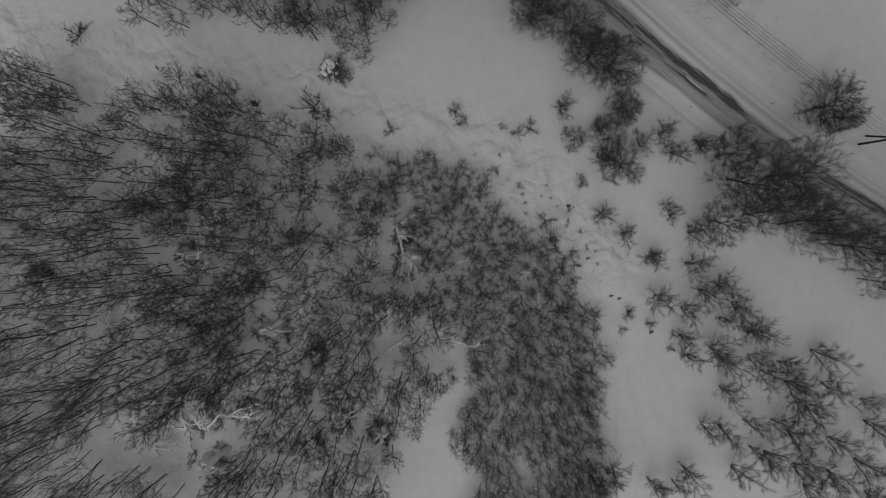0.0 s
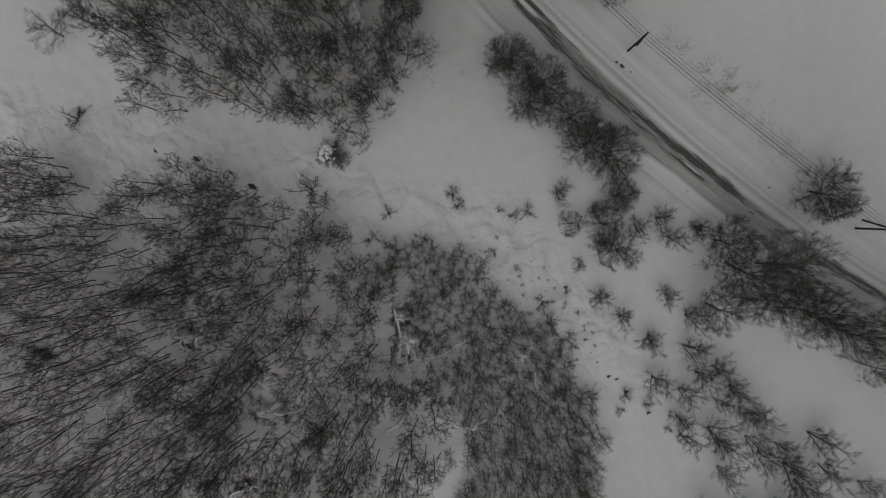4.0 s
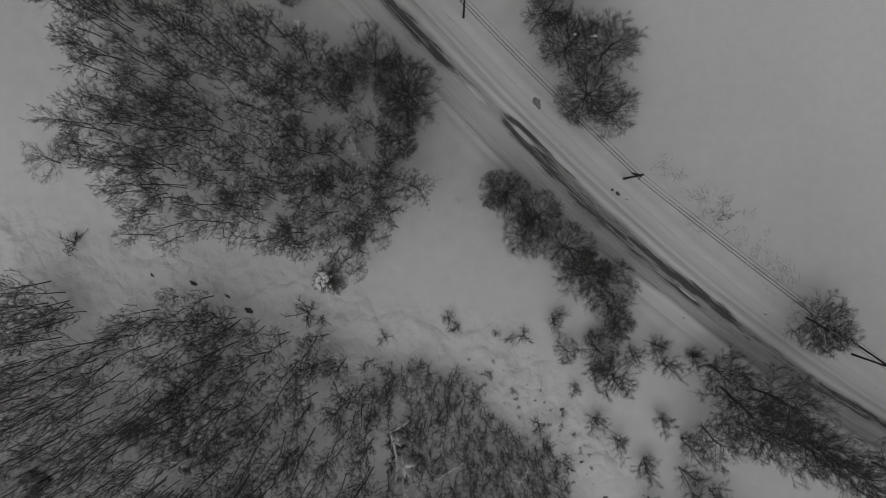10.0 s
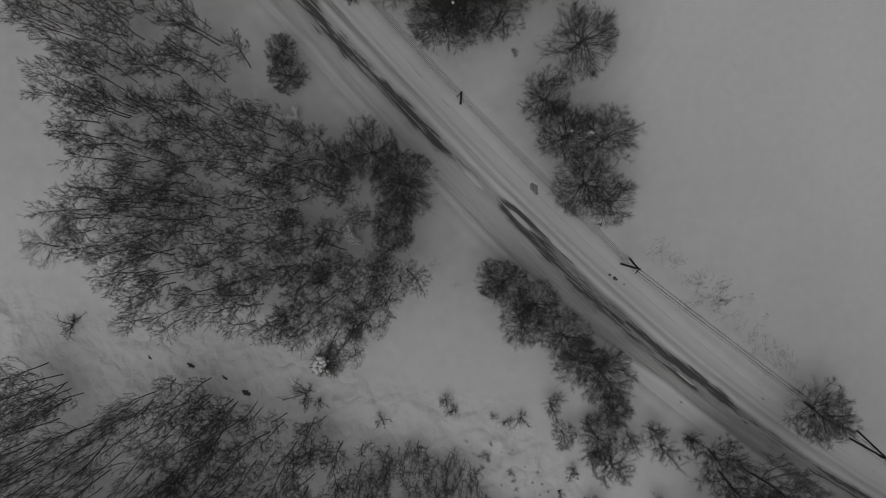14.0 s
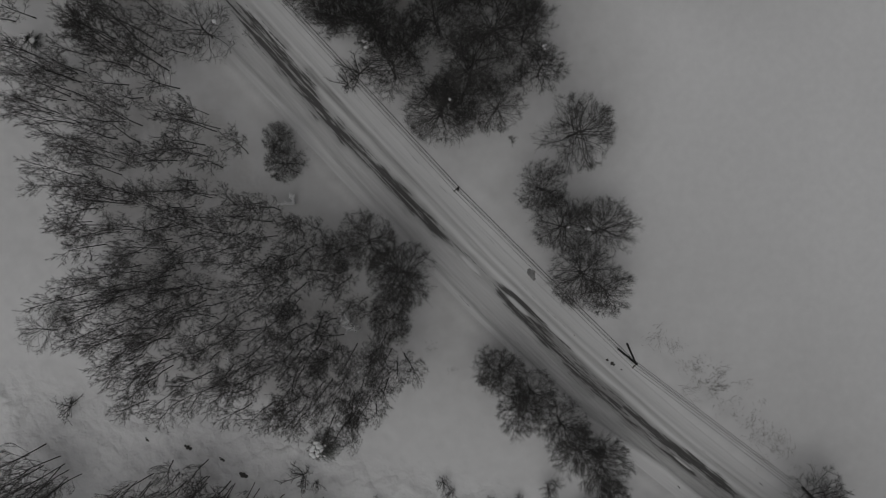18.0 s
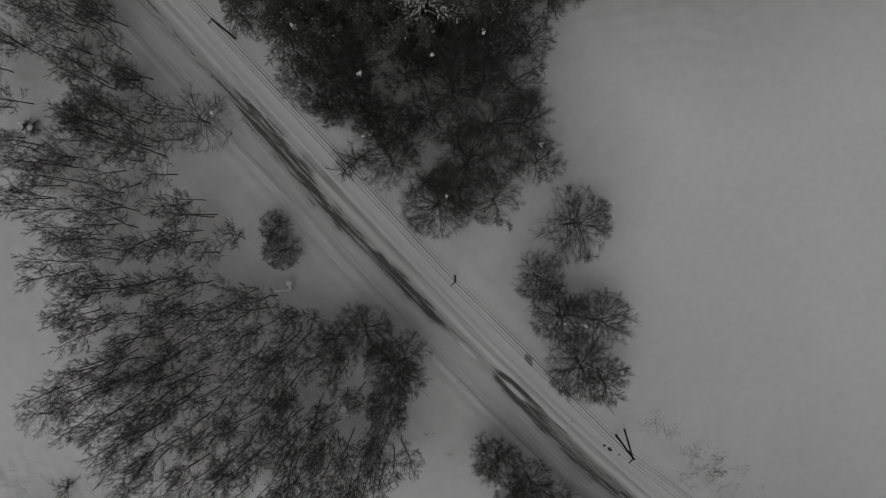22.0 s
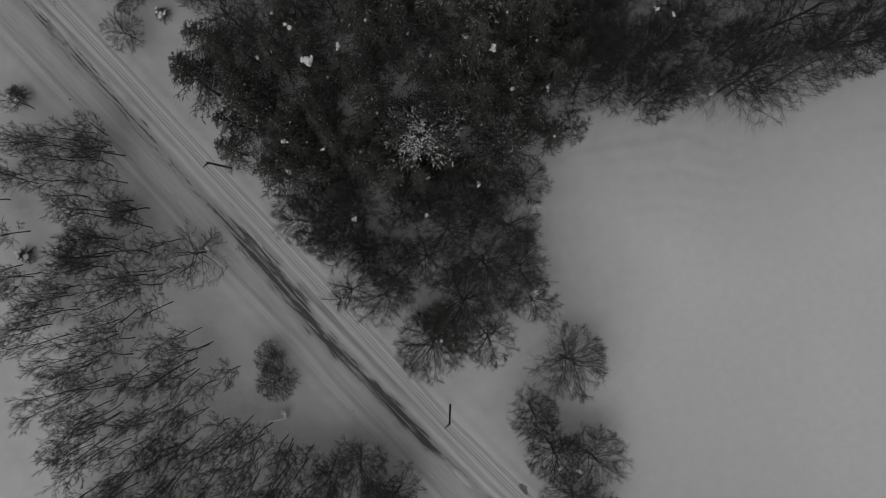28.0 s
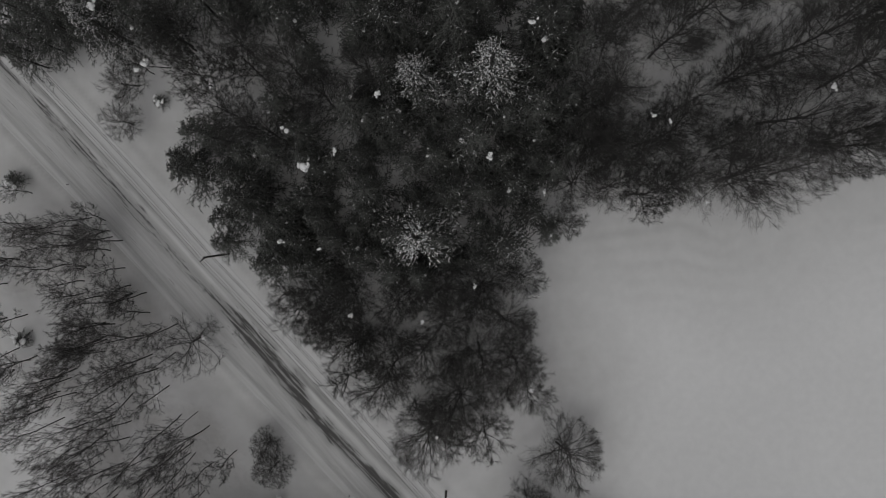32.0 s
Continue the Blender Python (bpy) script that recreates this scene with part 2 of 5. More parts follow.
def young_meshes(seed, h=8.0, r=2.6):
    """A young tree of several leaning stems with thin, loose branches."""
    rng = np.random.default_rng(seed)
    stems = np.concatenate([trunk_line(rng, h * rng.uniform(0.6, 0.95), rng.normal(0, 0.30 * r, 2), 5, 0.03) for _ in range(4)])
    limbs = grow(rng, stems, 12, 0.14, 0.97, r * 0.85, 42, 0.28, 4, 0.10, 0.45)
    subs = grow(rng, limbs, 8, 0.15, 1.0, lengths(limbs) * 0.5, 26, 0.10, 2, 0.05, 0.4)
    fitted(h, r * 0.95, [stems, limbs, subs], 90)
    twigs = grow(rng, subs, 5, 0.06, 1.0, np.maximum(lengths(subs) * 0.75, 0.6), 27, 0.08, 1, 0.05, 0.3)
    wood = joined([solid(stems, 0.07, 0.018, 5), solid(limbs, 0.024, 0.009, 3)])
    crown = joined([solid(subs, 0.014, 0.006, 3), spikes(twigs[:, 0], twigs[:, 1], np.full(len(twigs), 0.0088))])
    return mesh_of("young_trunk", *wood, BARK), mesh_of("young_crown", *crown, TWIG)


def sapling_meshes(seed, h=10.5, r=1.2):
    """A thicket sapling: one thin stem, short upward twigs."""
    rng = np.random.default_rng(seed)
    stem = trunk_line(rng, h, rng.normal(0, 0.35, 2), 5)
    limbs = grow(rng, stem, 16, 0.25, 0.98, 2.0, 34, 0.3, 2, 0.10, 0.5)
    twigs = grow(rng, limbs, 15, 0.06, 1.0, 0.6, 28, 0.12, 1, 0.05, 0.3)
    fitted(h, r, [stem, limbs, twigs])
    wood = joined([solid(stem, 0.05, 0.013, 4)])
    crown = joined([solid(limbs, 0.014, 0.006, 3), spikes(twigs[:, 0], twigs[:, 1], np.full(len(twigs), 0.0085))])
    return mesh_of("sapling_stem", *wood, BARK), mesh_of("sapling_twigs", *crown, TWIG), wood, crown


def bush_meshes(seed):
    """A leafless bush of unit height, many stems from one foot."""
    rng = np.random.default_rng(seed)
    foot = np.zeros((1, 2, 3))
    foot[0, 0], foot[0, 1] = (0, 0, -0.12), (0, 0, 0.03)
    stems = grow(rng, foot, 10, 0.5, 1.0, 1.02, 40, 0.2, 3, 0.14, 0.1)
    limbs = grow(rng, stems, 5, 0.25, 1.0, 0.42, 42, 0.15, 2, 0.12, 0.4)
    twigs = grow(rng, limbs, 5, 0.1, 1.0, 0.22, 40, 0.1, 1, 0.1, 0.3)
    fitted(1.0, 0.75, [stems, limbs, twigs])
    wood = solid(stems, 0.018, 0.009, 4)
    crown = joined([solid(limbs, 0.009, 0.005, 3), spikes(twigs[:, 0], twigs[:, 1], np.full(len(twigs), 0.0075))])
    return mesh_of("bush_stems", *wood, BARK), mesh_of("bush_twigs", *crown, TWIG)


def lump(rng, size, flat=0.5, fine=1):
    """A small uneven lump of snow or stone: a squashed, dented ball."""
    bm = bmesh.new()
    bmesh.ops.create_icosphere(bm, subdivisions=fine, radius=1.0)
    bm.verts.ensure_lookup_table()
    v = np.array([w.co for w in bm.verts])
    f = np.array([[w.index for w in g.verts] for g in bm.faces])
    bm.free()
    v = v * (1 + rng.normal(0, 0.16 / fine, (len(v), 1)) + (0.16 * np.sin(3 * v[:, :1] + rng.uniform(0, 6)) * np.cos(2.5 * v[:, 1:2] + rng.uniform(0, 6)) + 0.10 * np.sin(7 * v[:, :1] + rng.uniform(0, 6)) * np.sin(6 * v[:, 1:2] + 4 * v[:, 2:] + rng.uniform(0, 6)) if fine > 1 else 0)) * np.array([1.0, rng.uniform(0.6, 1.0), flat])
    a = rng.uniform(0, 6.3)
    v = v @ np.array([[np.cos(a), np.sin(a), 0], [-np.sin(a), np.cos(a), 0], [0, 0, 1]])
    return v * size, f


def conifer_meshes(seed, h=16.0, r=3.6, snow=0.3, boughs_n=84, tips_n=3, wide=1.0):
    """A dense conifer: whorls of drooping boughs, each a spine with needled side sprays, and snow caught on some."""
    rng = np.random.default_rng(seed)
    stem = trunk_line(rng, h, rng.normal(0, 0.25, 2), 6, 0.01)
    z0 = np.sort(rng.uniform(0.16, 0.985, boughs_n))
    phi = rng.uniform(0, 2 * np.pi, len(z0))
    ln = r * (1.02 - z0) ** 0.62 * 1.12 * rng.uniform(0.72, 1.12, len(z0))
    at = z0 * 6
    k = np.minimum(at.astype(int), 5)
    base = stem[0, k] + (stem[0, k + 1] - stem[0, k]) * (at - k)[:, None]
    out = np.stack([np.cos(phi), np.sin(phi), np.zeros(len(phi))], 1)
    pts = [base + out * (ln * s)[:, None] + np.array([0, 0, 1.0]) * (ln * (0.18 * s - 0.42 * s * s))[:, None] for s in (0, 0.35, 0.7, 1.0)]
    boughs = np.stack(pts, 1)
    sprays = grow(rng, boughs, 10, 0.12, 1.0, lengths(boughs) * 0.32, 50, -0.1, 1, 0.10, 0.35)
    tips = grow(rng, sprays, tips_n, 0.15, 1.0, np.maximum(lengths(sprays) * 0.55, 0.16), 42, -0.1, 1, 0.12, 0.3)
    wood = joined([solid(stem, h * 0.012, 0.02, 6), solid(boughs, 0.035, 0.012, 3)])
    green = joined([spikes(sprays[:, 0], sprays[:, 1], np.full(len(sprays), 0.06 * wide)), spikes(tips[:, 0], tips[:, 1], np.full(len(tips), 0.045 * wide))])
    pick = rng.permutation(len(tips))[: int(snow * 1000)]
    up = np.array([0, 0, 0.08])
    flecks = [spikes(tips[pick, 0] + up, tips[pick, 0] + (tips[pick, 1] - tips[pick, 0]) * 1.25 + up, rng.uniform(0.03, 0.065, len(pick)))]
    for i in rng.permutation(len(boughs))[: 1 if snow < 1 else 0]:
        v, f = lump(rng, rng.uniform(0.16, 0.34), 0.5)
        flecks.append((v + boughs[i, 2] + np.array([0, 0, 0.12]), f))
    return mesh_of("conifer_trunk", *wood, BARK), mesh_of("conifer_foliage", *green, NEEDLE), mesh_of("conifer_snow", *joined(flecks), SNOW_LUMP, True)


# ---- the outlines of the woods ----
GROVE = [(-51.6, 58.2), (-50.4, 54.8), (-49.1, 49.5), (-48.9, 44.9), (-47.2, 37.2), (-45.8, 34.2), (-41.6, 27.6), (-39.0, 27.0), (-33.1, 28.2), (-30.5, 27.2), (-26.6, 27.1), (-20.5, 25.4), (-14.4, 25.6), (-9.4, 27.7), (-5.2, 35.1), (-5.9, 41.9), (-11.1, 45.0), (-13.7, 50.6), (-16.3, 53.2), (-20.0, 55.9), (-24.1, 59.6), (-27.0, 64.4), (-29.5, 69.9), (-32.4, 72.2), (-40.7, 70.4), (-51.4, 67.5), (-52.7, 62.3)]
SOUTH_WOOD = [(-70.2, 7.6), (-60.6, 10.7), (-52.8, 12.6), (-48.9, 13.4), (-44.5, 16.4), (-41.4, 18.5), (-34.5, 18.5), (-31.5, 15.7), (-27.7, 14.9), (-25.8, 11.8), (-21.9, 12.6), (-17.3, 13.7), (-14.3, 10.3), (-11.3, 6.0), (-8.0, -3.4), (-3.4, -11.1), (-1.1, -20.5), (-1.9, -25.3), (-4.7, -30.1), (-7.8, -34.9), (-9.4, -41.5), (-9.9, -46.4), (-75.0, -46.8)]
THICKET = [(-12.0, 6.8), (-5.3, 8.8), (0.2, 7.9), (4.2, 5.3), (8.9, 0.1), (16.9, -6.3), (19.8, -12.8), (22.7, -19.4), (23.4, -25.2), (25.5, -31.7), (25.2, -36.7), (24.6, -47.6), (2.1, -47.8), (1.7, -26.1), (-0.3, -17.9), (-2.7, -11.5), (-7.5, -3.5)]
CONIFER_WOOD = [(-31.0, 103.1), (-25.2, 97.4), (-20.9, 92.4), (-16.5, 91.0), (-10.7, 95.4), (-3.5, 89.7), (3.7, 89.8), (14.4, 95.6), (17.9, 99.2), (19.9, 120.9), (19.7, 129.1), (-27.8, 129.2), (-25.8, 114.5), (-25.9, 108.8)]
NORTH_CORNER = [(-58.4, 120.8), (-52.6, 119.4), (-47.4, 119.7), (-39.5, 119.4), (-32.2, 121.5), (-25.7, 120.8), (-25.7, 129.2), (-58.1, 129.2)]
EAST_WOOD = [(17.6, 121.2), (18.0, 99.2), (22.3, 99.6), (35.8, 102.2), (41.5, 100.2), (49.8, 105.2), (57.9, 107.7), (68.3, 111.6), (67.3, 129.5), (17.5, 129.6)]
MIDDLE_WOOD = [(-14.8, 93.9), (-8.7, 98.0), (13.6, 95.1), (13.7, 85.8), (16.5, 74.9), (10.1, 69.5), (0.3, 67.9), (-8.1, 73.2), (-11.1, 79.3)]
WEST_WOOD = [(-60.7, 97.9), (-43.2, 96.3), (-37.6, 85.1), (-38.6, 76.8), (-38.0, 66.2), (-43.4, 63.8), (-54.2, 69.2), (-61.7, 74.6), (-60.9, 76.1), (-50.8, 76.9), (-52.0, 85.2), (-61.2, 86.0)]
GLADES = [(-24.2, -16.0, 2.8), (-26.6, -17.6, 3.0), (-5.6, -7.0, 2.6), (-37.3, -6.0, 2.2), (-35.0, -30.0, 2.6), (-30.0, -28.0, 2.4), (-16.5, -28.5, 2.2), (-8.5, -19.0, 2.6), (-49.0, -16.0, 1.8), (-25.6, -18.0, 2.4), (-40.0, -7.0, 2.0), (-6.7, -5.3, 3.0), (-37.0, -35.0, 6.2), (-49.0, -34.0, 4.6), (-44.0, -36.5, 3.0), (-31.2, -30.2, 2.4), (-21.6, -19.5, 1.8), (-20.1, -36.3, 2.2), (-16.6, -31.0, 2.0), (-50.9, -16.8, 1.6), (-37.1, -8.7, 1.8), (-61.0, -11.0, 2.2)]


# ---- the lie of the land ----
def hash_noise(x, y, seed):
    """Smooth value noise of unit cells, -1 to 1."""
    xi, yi = np.floor(x), np.floor(y)
    fx, fy = x - xi, y - yi
    fx, fy = fx * fx * (3 - 2 * fx), fy * fy * (3 - 2 * fy)

    def h(a, b):
        s = np.sin(a * 127.1 + b * 311.7 + seed * 74.7) * 43758.5453
        return (s - np.floor(s)) * 2 - 1
    return (h(xi, yi) * (1 - fx) + h(xi + 1, yi) * fx) * (1 - fy) + (h(xi, yi + 1) * (1 - fx) + h(xi + 1, yi + 1) * fx) * fy


ROAD_A, ROAD_B = -130.0, 52.0


def road_n(s):
    """The road's line: distance across (to the north-east) by distance along (to the south-east)."""
    c = np.clip(s, ROAD_A, ROAD_B)
    n = ((6.38657893e-06 * c + 1.46405716e-03) * c + 6.45067815e-02) * c + 38.4861309
    slope = (3 * 6.38657893e-06 * c + 2 * 1.46405716e-03) * c + 6.45067815e-02
    return n + slope * (s - c)


def across(x, y):
    """How far to the north-east of the road's ruts a place lies."""
    s, n = (x - y) / math.sqrt(2), (x + y) / math.sqrt(2)
    return (n - road_n(s)) * 0.98


BROOK = [(-120.0, 34.0), (-67.0, 25.0), (-56.0, 21.6), (-42.0, 18.3), (-20.0, 14.5), (-11.0, 10.0), (5.5, 8.0), (17.5, -4.0), (26.3, -17.0), (33.0, -42.0), (40.0, -90.0)]


def off_line(x, y, line):
    best = np.full(np.shape(x), 1e9)
    for (ax, ay), (bx, by) in zip(line[:-1], line[1:]):
        dx, dy = bx - ax, by - ay
        t = np.clip(((x - ax) * dx + (y - ay) * dy) / (dx * dx + dy * dy), 0, 1)
        best = np.minimum(best, np.hypot(x - ax - t * dx, y - ay - t * dy))
    return best


def smooth(a, b, v):
    t = np.clip((v - a) / (b - a), 0, 1)
    return t * t * (3 - 2 * t)


def land(x, y):
    x, y = np.asarray(x, float), np.asarray(y, float)
    d = across(x, y)
    brook = off_line(x, y, BROOK)
    z = -1.5 * smooth(26, 6, brook) * smooth(-7, -22, d)
    z = z + 0.22 * hash_noise(x / 23, y / 23, 1) * smooth(6, 30, np.abs(d)) + 0.05 * hash_noise(x / 7, y / 7, 2) * smooth(5, 12, np.abs(d + 0.8))
    marsh = 0.7 * smooth(9, 3, brook) * (0.15 + 0.85 * smooth(-20, -4, y))
    u, v = 0.80 * x + 0.60 * y, 0.80 * y - 0.60 * x
    p, q = 0.42 * x - 0.91 * y, 0.42 * y + 0.91 * x
    warp = 0.8 * hash_noise(u / 3.4, v / 3.4, 18)
    shelf = hash_noise(u / 6.0 + warp, v / 4.2 + 0.6 * warp, 3)
    knoll = 1 - 2 * np.abs(hash_noise(p / 2.9 + 0.5 * warp, q / 2.4 - 0.4 * warp, 4))
    small = 1 - 2 * np.abs(hash_noise(u / 1.4, v / 1.3 + 0.5 * warp, 8))
    z = z + marsh * (0.45 * np.tanh(4.0 * shelf) + (0.50 * knoll + 0.35 * small) * (0.6 + 0.4 * shelf)) - 0.10 * smooth(1.5, 0.3, brook)
    wood = smooth(-12, -20, d)
    z = z + wood * 0.09 * hash_noise(x / 1.7, y / 1.7, 5)
    # the roadbed, its ploughed banks and ditches
    z = np.where((d > -5.8) & (d < 5.4), np.minimum(z, -0.06), z)
    wob = 0.5 * hash_noise(x / 5, y / 5, 6)
    z = z + 0.30 * np.exp(-((d + 5.75 + 0.4 * wob) / 0.5) ** 2) + 0.22 * np.exp(-((d - 5.6 + 0.3 * wob) / 0.6) ** 2) + 0.15 * np.exp(-((d - 8.2) / 1.2) ** 2)
    # wind ripples that follow the edge of the wood across the field
    edge = np.minimum(np.minimum(off_line(x, y, CONIFER_WOOD), off_line(x, y, EAST_WOOD)), off_line(x, y, MIDDLE_WOOD))
    bay = edge + 1.6 * hash_noise((x + 0.5 * y) / 16, (y - 0.5 * x) / 16, 7)
    ridges = smooth(12, 22, d) * smooth(1, 5, edge) * smooth(38, 10, edge) * 0.06 * (np.sin(2.7 * bay + 1.2 * hash_noise(x / 5, y / 5, 9)) + 0.6 * np.sin(1.3 * bay)) * (0.5 + 0.5 * hash_noise(x / 11, y / 11, 10))
    return z + ridges


def lie(x, y):
    return float(land(np.array([x]), np.array([y]))[0])


def axis(lo, hi, step, far):
    near = np.arange(lo, hi + step, step)
    grow_out = np.cumsum(step * 1.35 ** np.arange(1, 24))
    grow_out = np.append(grow_out[grow_out < far * 0.8], far)
    return np.concatenate([(lo - grow_out)[::-1], near, hi + grow_out])


def soiled_shaded_snow():
    """The snow cover, darker where traffic and ploughing have thrown grit, where twigs and leaves have come down, and
    where the woods' shade is put into its colour; lumpy on marsh and woodland floor.
    """
    n, l = SNOW.node_tree.nodes, SNOW.node_tree.links
    bsdf = n["Principled BSDF"]
    colour = bsdf.inputs["Base Color"].links[0].from_socket
    # each tone holds real dirt together with tree shade put into the colour
    for name, scale, dark_tone in (("grime_and_shade", 0.35, (0.36, 0.355, 0.35, 1)), ("litter_and_shade", 1.6, (0.46, 0.45, 0.44, 1))):
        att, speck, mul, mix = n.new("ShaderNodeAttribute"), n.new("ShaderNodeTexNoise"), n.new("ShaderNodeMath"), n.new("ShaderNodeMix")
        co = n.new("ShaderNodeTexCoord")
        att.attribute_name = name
        speck.inputs["Scale"].default_value, speck.inputs["Detail"].default_value, speck.inputs["Roughness"].default_value = scale, 8, 0.7 if name == "litter_and_shade" else 0.45
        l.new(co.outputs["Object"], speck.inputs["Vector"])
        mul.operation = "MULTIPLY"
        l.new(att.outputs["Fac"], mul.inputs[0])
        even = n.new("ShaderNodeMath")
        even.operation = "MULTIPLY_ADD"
        even.inputs[1].default_value, even.inputs[2].default_value = (1.0, 0.0) if name == "litter_and_shade" else (0.35, 0.325)
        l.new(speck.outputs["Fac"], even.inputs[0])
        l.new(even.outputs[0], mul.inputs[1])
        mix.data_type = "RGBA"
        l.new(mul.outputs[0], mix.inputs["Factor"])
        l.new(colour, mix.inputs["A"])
        mix.inputs["B"].default_value = dark_tone
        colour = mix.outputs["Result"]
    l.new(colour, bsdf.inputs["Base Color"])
    # hummocks of the marsh: rounded cushions with creases between them
    co, wave, cell = n.new("ShaderNodeTexCoord"), n.new("ShaderNodeTexNoise"), n.new("ShaderNodeTexVoronoi")
    wave.inputs["Scale"].default_value, wave.inputs["Detail"].default_value = 0.35, 3
    cell.feature, cell.voronoi_dimensions = "SMOOTH_F1", "2D"
    cell.inputs["Scale"].default_value, cell.inputs["Smoothness"].default_value = 0.45, 0.35
    grown = n.new("ShaderNodeVectorMath")
    grown.operation = "MULTIPLY_ADD"
    grown.inputs[1].default_value = (4.0, 4.0, 0.0)
    l.new(co.outputs["Object"], wave.inputs["Vector"])
    l.new(wave.outputs["Color"], grown.inputs[0])
    l.new(co.outputs["Object"], grown.inputs[2])
    l.new(grown.outputs[0], cell.inputs["Vector"])
    bump = next(x for x in n if x.bl_idname == "ShaderNodeBump")
    att, lumps, hummock = n.new("ShaderNodeAttribute"), n.new("ShaderNodeMath"), n.new("ShaderNodeMath")
    att.attribute_name = "lumps"
    lumps.operation = "MULTIPLY_ADD"
    lumps.inputs[1].default_value, lumps.inputs[2].default_value = 0.78, 0.012
    l.new(att.outputs["Fac"], lumps.inputs[0])
    l.new(lumps.outputs[0], bump.inputs["Distance"])
    hummock.operation = "MULTIPLY_ADD"
    hummock.inputs[1].default_value = -0.55
    grain = bump.inputs["Height"].links[0].from_socket
    soft_grain = n.new("ShaderNodeMath")
    soft_grain.operation = "MULTIPLY"
    soft_grain.inputs[1].default_value = 0.10
    l.new(grain, soft_grain.inputs[0])
    l.new(cell.outputs["Distance"], hummock.inputs[0])
    l.new(soft_grain.outputs[0], hummock.inputs[2])
    l.new(hummock.outputs[0], bump.inputs["Height"])
    bump.inputs["Strength"].default_value = 0.9


def inside(x, y, ring):
    """Whether each place lies in the ring."""
    odd = np.zeros(np.shape(x), bool)
    for (ax, ay), (bx, by) in zip(ring, ring[1:] + ring[:1]):
        if ay != by:
            odd ^= ((ay > y) != (by > y)) & (x < (bx - ax) * (y - ay) / (by - ay) + ax)
    return odd


def sheet(name, xs, ys, height, mat):
    gx, gy = np.meshgrid(xs, ys)
    v = np.stack([gx, gy, height(gx, gy)], -1).reshape(-1, 3)
    w = len(xs)
    i = (np.arange(len(ys) - 1)[:, None] * w + np.arange(w - 1)[None]).ravel()
    f = np.concatenate([np.stack([i, i + 1, i + w + 1], 1), np.stack([i, i + w + 1, i + w], 1)])
    return mesh_of(name, v, f, mat, True)


soiled_shaded_snow()
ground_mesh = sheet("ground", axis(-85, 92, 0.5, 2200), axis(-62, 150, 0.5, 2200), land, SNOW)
spots = np.empty(len(ground_mesh.vertices) * 3, np.float32)
ground_mesh.vertices.foreach_get("co", spots)
spots = spots.reshape(-1, 3)
from_road = across(spots[:, 0], spots[:, 1])
# road grit and a broad darker tone west; north-east, conifer shade is painted in
grime_and_shade = np.where(from_road > 0, (0.85 + 0.45 * smooth(70, 100, spots[:, 1])) * smooth(48, 8, from_road), 0.5 * smooth(-26, -6, from_road) + (0.35 + 0.55 * smooth(0, 35, spots[:, 1])) * smooth(-90, -14, from_road)) * (0.78 + 0.14 * hash_noise(spots[:, 0] / 14, spots[:, 1] / 14, 14))
# shade beside the woods and roadside trees, painted as snow darkening towards them
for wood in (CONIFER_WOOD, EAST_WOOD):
    grime_and_shade = np.maximum(grime_and_shade, 0.85 * smooth(26, 0, off_line(spots[:, 0], spots[:, 1], wood + wood[:1])))
grime_and_shade = np.maximum(grime_and_shade, 1.0 * smooth(22, 0, off_line(spots[:, 0], spots[:, 1], MIDDLE_WOOD + MIDDLE_WOOD[:1])))
grime_and_shade = np.maximum(grime_and_shade, 0.95 * smooth(18, 3, off_line(spots[:, 0], spots[:, 1], [(18.6, 66.3), (14.3, 59.4), (20.5, 47.2)])))
ground_mesh.attributes.new("grime_and_shade", "FLOAT", "POINT").data.foreach_set("value", grime_and_shade.astype(np.float32))
# woodland floor: fallen leaves and twigs plus the canopy's shade, both as colour
litter_and_shade = np.zeros(len(spots))
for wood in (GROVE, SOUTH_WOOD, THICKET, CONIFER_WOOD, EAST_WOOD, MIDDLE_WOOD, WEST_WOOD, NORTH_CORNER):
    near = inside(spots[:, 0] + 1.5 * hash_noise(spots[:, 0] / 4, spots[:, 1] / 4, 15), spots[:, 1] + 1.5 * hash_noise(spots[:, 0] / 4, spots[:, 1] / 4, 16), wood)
    litter_and_shade = np.maximum(litter_and_shade, near * smooth(-0.5, 2.5, off_line(spots[:, 0], spots[:, 1], wood + wood[:1])) * (1.3 if wood is CONIFER_WOOD else 1.0))
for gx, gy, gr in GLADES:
    litter_and_shade = litter_and_shade * (0.62 + 0.38 * smooth(gr * 0.4, gr * 1.2, np.hypot(spots[:, 0] - gx, spots[:, 1] - gy)))
litter_and_shade = litter_and_shade * (0.75 + 0.5 * hash_noise(spots[:, 0] / 3, spots[:, 1] / 3, 17))
ground_mesh.attributes.new("litter_and_shade", "FLOAT", "POINT").data.foreach_set("value", litter_and_shade.astype(np.float32))
lumps = np.maximum(smooth(11, 4, off_line(spots[:, 0], spots[:, 1], BROOK)) * (0.1 + 0.9 * smooth(-18, -4, spots[:, 1])), 0.22 * (litter_and_shade > 0.2))
ground_mesh.attributes.new("lumps", "FLOAT", "POINT").data.foreach_set("value", lumps.astype(np.float32))
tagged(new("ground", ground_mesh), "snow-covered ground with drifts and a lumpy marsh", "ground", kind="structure")


